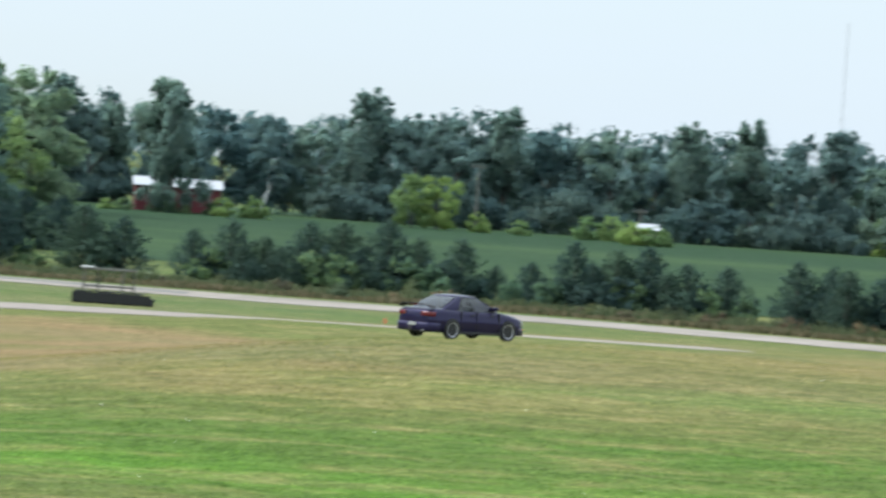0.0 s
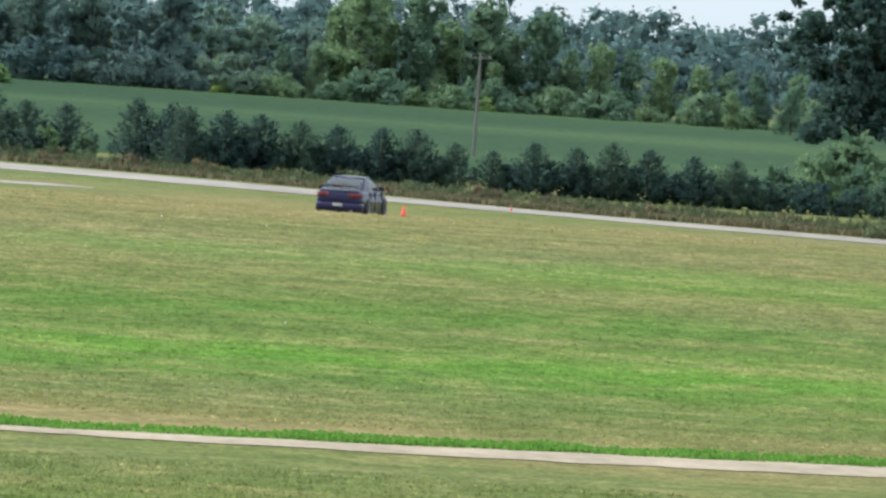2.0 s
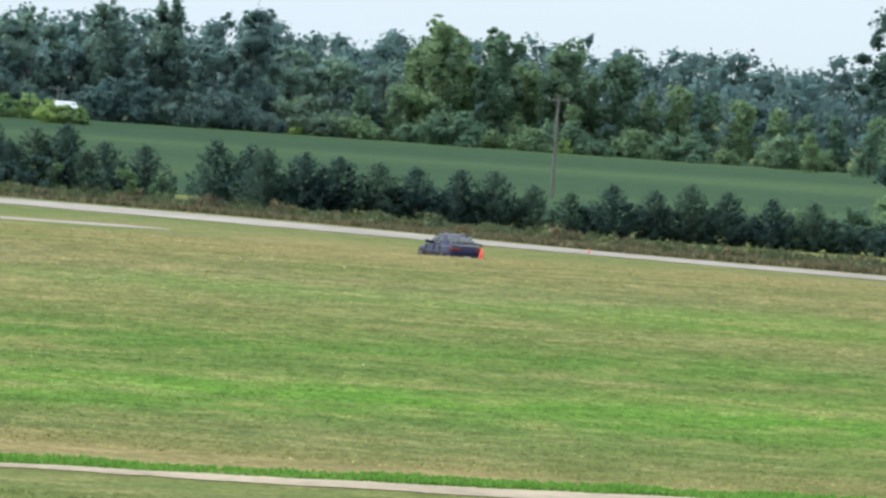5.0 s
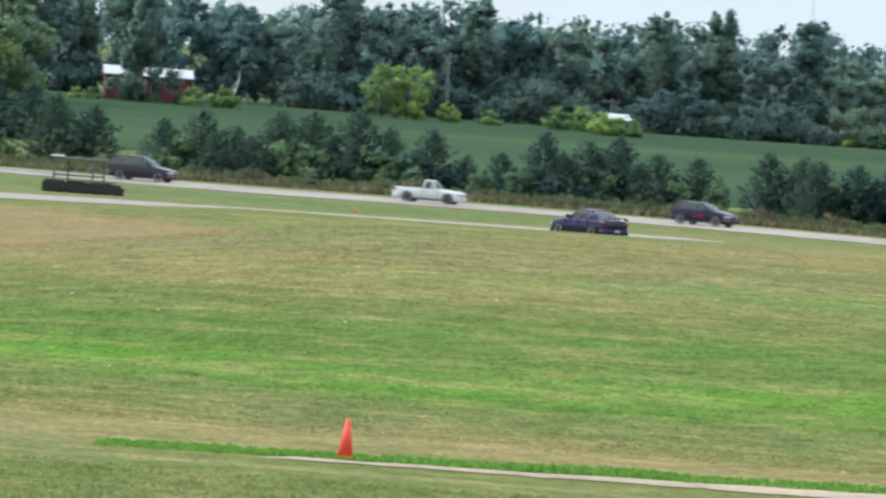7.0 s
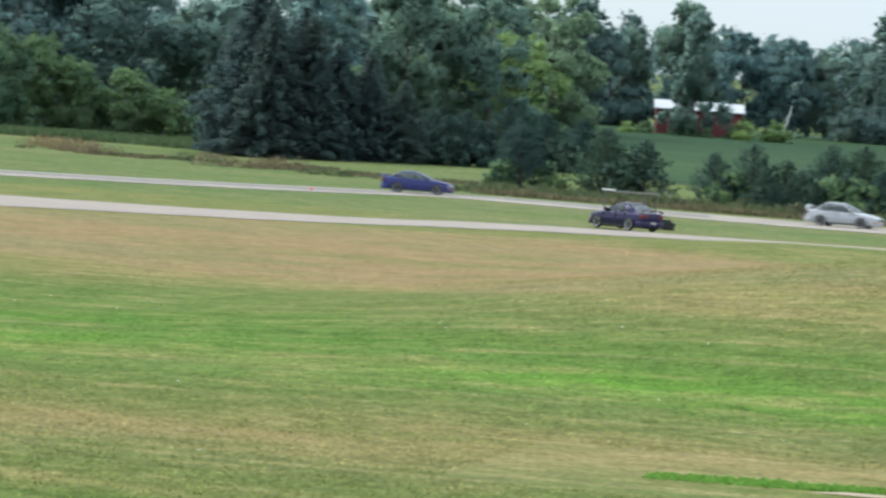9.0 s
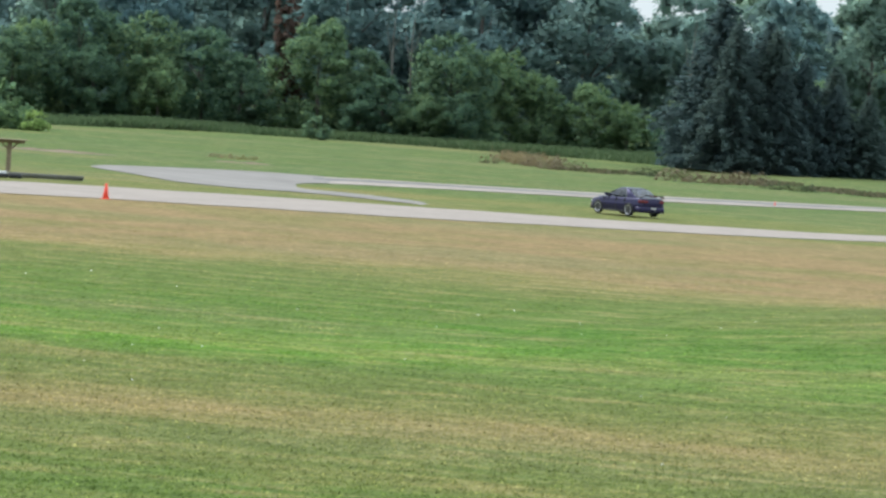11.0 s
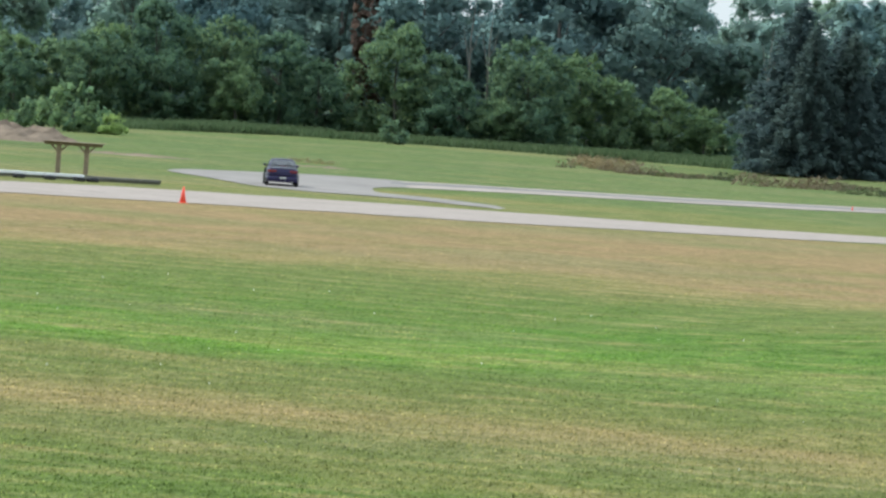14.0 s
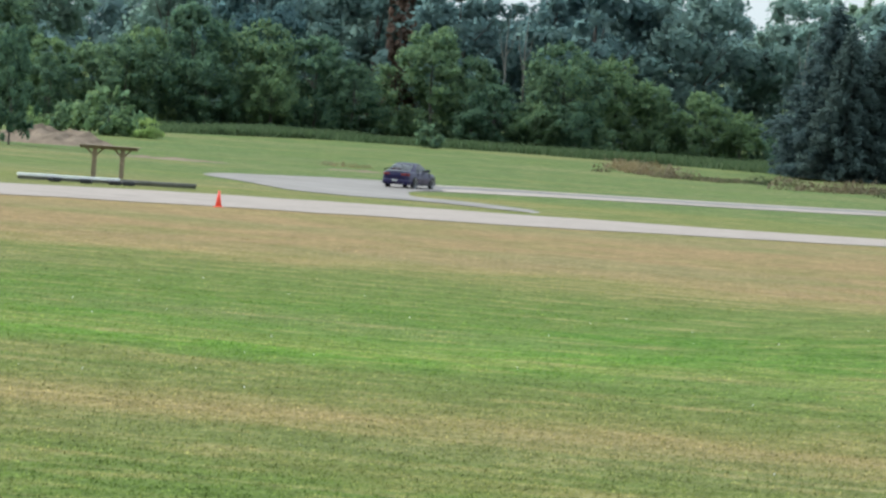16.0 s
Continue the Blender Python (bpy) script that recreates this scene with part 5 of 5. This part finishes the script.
# bare trunks at the edge of the wood
for x, y, h in ((-134.5, 410.3, 13.0), (-132.9, 411, 12.6), (-109.6, 424.0, 12.9)):
    snag = tagged(new("bare_tree"), "pale bare dead trunk among the wood's green trees", "dead tree", "bare trunks")
    snag.location = (x, y, ground_z(x, y))
    soft(part("trunk", tube([(0, 0, -0.2), (0.2, 0, h * 0.4), (0.1, 0, h * 0.75), (0.35, 0, h)], [0.13, 0.1, 0.07, 0.02]), WOOD_GREY, snag))
    for s in (-1, 1):
        part("branch", tube([(0.12, 0, h * (0.6 + 0.05 * s)), (0.12 + 0.5 * s, 0, h * 0.72), (0.12 + 0.8 * s, 0, h * 0.86)], [0.06, 0.045, 0.012]), WOOD_GREY, snag)

# ---- far off ----
BARN_RED = simple("barn_red", (0.135, 0.03, 0.036), 0.85, vary=0.35, scale=1.0)
TIN = simple("tin_roof", (0.52, 0.52, 0.55), 0.5, vary=0.08, scale=0.5)


def barn(name, m, lx, ly, eave, ridge, wall, roofmat, label, doors):
    root = tagged(new(name), label, "barn" if "barn" in name else "shed" if "shed" in name else "house")
    root.matrix_basis = m
    v = [(x, y, z) for x in (-lx, lx) for y, z in ((-ly, -1), (-ly, eave), (0, ridge), (ly, eave), (ly, -1))]
    f = [(0, 1, 2, 3, 4), (9, 8, 7, 6, 5), (0, 5, 6, 1), (1, 6, 7, 2), (2, 7, 8, 3), (3, 8, 9, 4), (4, 9, 5, 0)]
    part("wall", (v, f), wall, root)
    for s in (1, -1):
        part("roof", plate([(-lx - 0.3, 0, ridge + 0.09), (lx + 0.3, 0, ridge + 0.09), (lx + 0.3, s * (ly + 0.35), eave - 0.08), (-lx - 0.3, s * (ly + 0.35), eave - 0.08)], 0.12), roofmat, root)
    for x in doors:
        part("door", slab(x - 0.9, x + 0.9, -ly - 0.06, -ly - 0.01, -0.6, 2.1), TRIM, root)
    return root


barn("barn", pose(-85.0, 556, 4.2, 0, 0, 12), 5.1, 2.2, 2.05, 2.9, BARN_RED, TIN, "long red barn with a pale tin roof among trees", ())
barn("farm_shed", pose(-28.4, 553, 3.75, 0, 0, 20), 1.15, 1.0, 1.2, 1.75, BARK, TIN, "small pale-roofed farm shed behind field shrubs", ())
barn("farmhouse", pose(-137.5, 452, 0.3, 0, 0, 10), 3.4, 3.0, 4.4, 6.0, WHITE_TIN, TIN, "white farmhouse glimpsed through the wood", (0,))


dead = tagged(new("dead_tree"), "bleached leaning dead trunk with bare forks", "dead tree")
dead.location = (-73.9, 548, ground_z(-73.9, 548))
soft(part("trunk", tube([(0, 0, -0.2), (0.5, 0, 1.8), (1.0, 0, 3.6), (1.1, 0, 4.6)], [0.13, 0.11, 0.08, 0.03]), WHITE_TIN, dead))
part("branch", tube([(0.45, 0, 1.6), (0.3, 0, 2.6), (0.75, 0.1, 3.4)], [0.07, 0.06, 0.02]), WHITE_TIN, dead)


def utility_pole(x, y, top, label):
    z = ground_z(x, y)
    root = tagged(new("utility_pole"), label, "utility pole", "utility poles")
    root.location = (x, y, z)
    part("pole", turned([(0.001, -0.3), (0.16, -0.3), (0.10, top - z), (0.001, top - z)], 10, "z"), WOOD_GREY, root)
    part("crossarm", slab(-0.9, 0.9, -0.06, 0.06, top - z - 0.5, top - z - 0.36, 0.01), WOOD_GREY, root)
    for q in (-0.8, 0.8, 0.0):
        part("insulator", slab(q - 0.05, q + 0.05, -0.05, 0.05, top - z - 0.36, top - z - 0.2, 0.015), CLEAR_LENS, root)
    return root


utility_pole(-50.6, 575, 11.6, "weathered wooden utility pole in the field belt")
utility_pole(21.0, 389.4, 9.3, "weathered wooden utility pole in the crop field")
utility_pole(67.1, 394.3, 8.6, "weathered wooden utility pole near the maple")
utility_pole(-121.6, 429.6, 9.7, "weathered wooden utility pole before the wood")
utility_pole(-29.5, 560, 7.4, "short wooden utility pole by the field")
mast = tagged(new("radio_mast"), "thin grey lattice radio mast far beyond the woods", "radio mast")
mast.location = (-17, 1500, ground_z(-17, 1500) - 1)
for k in range(3):
    a = 2 * math.pi * k / 3
    part("leg", beam((0.35 * math.cos(a), 0.35 * math.sin(a), 0), (0.3 * math.cos(a), 0.3 * math.sin(a), 58), 0.055, 0.055), WOOD_GREY, mast)
for k in range(14):
    part("brace", slab(-0.35, 0.35, -0.3, 0.3, 3 + k * 4, 3.08 + k * 4), WOOD_GREY, mast)


# ---- what moves ----
def on_ground(x, y, az):
    """A pose on the ground with the nose to the bearing az."""
    return pose(x, y, ground_z(x, y) + 0.06, 0, 0, 90 - az)


HERO = [(0.0, -5.11, 150, 40), (0.5, -2.88, 153, 32), (1.0, -0.93, 156, 28), (1.5, 0.55, 159, 19), (2.0, 1.65, 162, 15), (2.5, 2.45, 167, 11), (3.0, 2.97, 171, 9), (3.2, 3.05, 173, 6),
        (4.2, 3.0, 193, -6), (5.3, 1.32, 216, -25), (5.5, 0.96, 220, -28), (6.0, -0.23, 224, -32), (6.5, -1.67, 227, -37), (7.0, -3.19, 229, -43), (7.5, -4.92, 233, -46), (8.0, -6.50, 236, -47),
        (8.5, -8.14, 240, -48), (9.0, -9.49, 241, -50), (9.5, -10.96, 240, -54), (10.0, -12.45, 238, -53), (10.2, -12.96, 238, -54), (11.2, -15.7, 236, -52), (12.3, -18.26, 234, -41), (12.5, -18.64, 234, -38),
        (13.0, -19.44, 239, -32), (13.5, -20.01, 242, -28), (14.0, -20.34, 245, -23), (14.5, -20.38, 249, -20), (15.0, -20.19, 253, -12), (15.5, -19.80, 257, -5), (16.0, -19.20, 261, 3)]
# the far straight, and the way to it
LINE = [(-190, 95), (-150, 133), (-110, 172), (-92, 196), (-89, 215), (-90, 235), (-88, 250), (-80, 264), (-67, 279), (-58, 284), (-42, 280), (-20, 276), (0, 266), (18, 249), (45, 232), (90, 208), (160, 186), (240, 170)]


def along(s):
    pts = [Vector((*p, 0)) for p in LINE]
    for a, b in zip(pts, pts[1:]):
        d = (b - a).length
        if s <= d or b is pts[-1]:
            w = (b - a) / d
            return a + w * s, math.degrees(math.atan2(w.x, w.y))
        s -= d


def reach(az):
    """How far along the line its bearing from the origin is az."""
    s = 150.0
    while s < 420:
        p, _ = along(s)
        if math.degrees(math.atan2(p.x, p.y)) >= az and p.y > 240 and p.x > -85:
            return s
        s += 0.5
    return s


def spun(root, rows, every):
    """Rolls the four wheels with the distance that the car goes."""
    dist, last, spots = 0.0, None, []
    for t, p in rows:
        if last:
            dist += (p - last).length
        last = p
        spots.append((t, dist))
    for wheel in [o for o in root.children if o.name.startswith("wheel") and "arch" not in o.name]:
        base = wheel.matrix_basis.translation.copy()
        r, ang, turn, keyed = base.z, 0.0, 0.0, []
        for k in range(int(16.0 * every) + 1):
            t = k / every
            i = max(j for j in range(len(spots) - 1) if spots[j][0] <= t + 1e-6)
            (t0, d0), (t1, d1) = spots[i], spots[i + 1]
            d = d0 + (d1 - d0) * (t - t0) / (t1 - t0)
            turn += min(math.degrees((d - ang) / r), 80)
            ang = d
            keyed.append((t, pose(*base, 0, turn, 0)))
        walk(wheel, keyed)


def motions():
    rows = [(t, on_ground(d * math.sin(radians(a)), d * math.cos(radians(a)), h)) for t, a, d, h in HERO]
    walk(hero, rows)
    spun(hero, [(t, m.translation) for t, m in rows], 30)
    for ob, t0, a0, t1, a1 in FAR_CARS:
        s0, s1 = reach(a0), reach(a1)
        v = (s1 - s0) / (t1 - t0)
        rows = []
        for k in range(65):
            t = k * 0.25
            s = s0 + v * (t - t0)
            p, az = along(max(0.0, s))
            q, az2 = along(max(0.0, s) + 4)
            rows.append((t, on_ground(p.x, p.y, (az + az2) / 2)))
        walk(ob, rows)
        spun(ob, [(t, m.translation) for t, m in rows], 30)


motions()
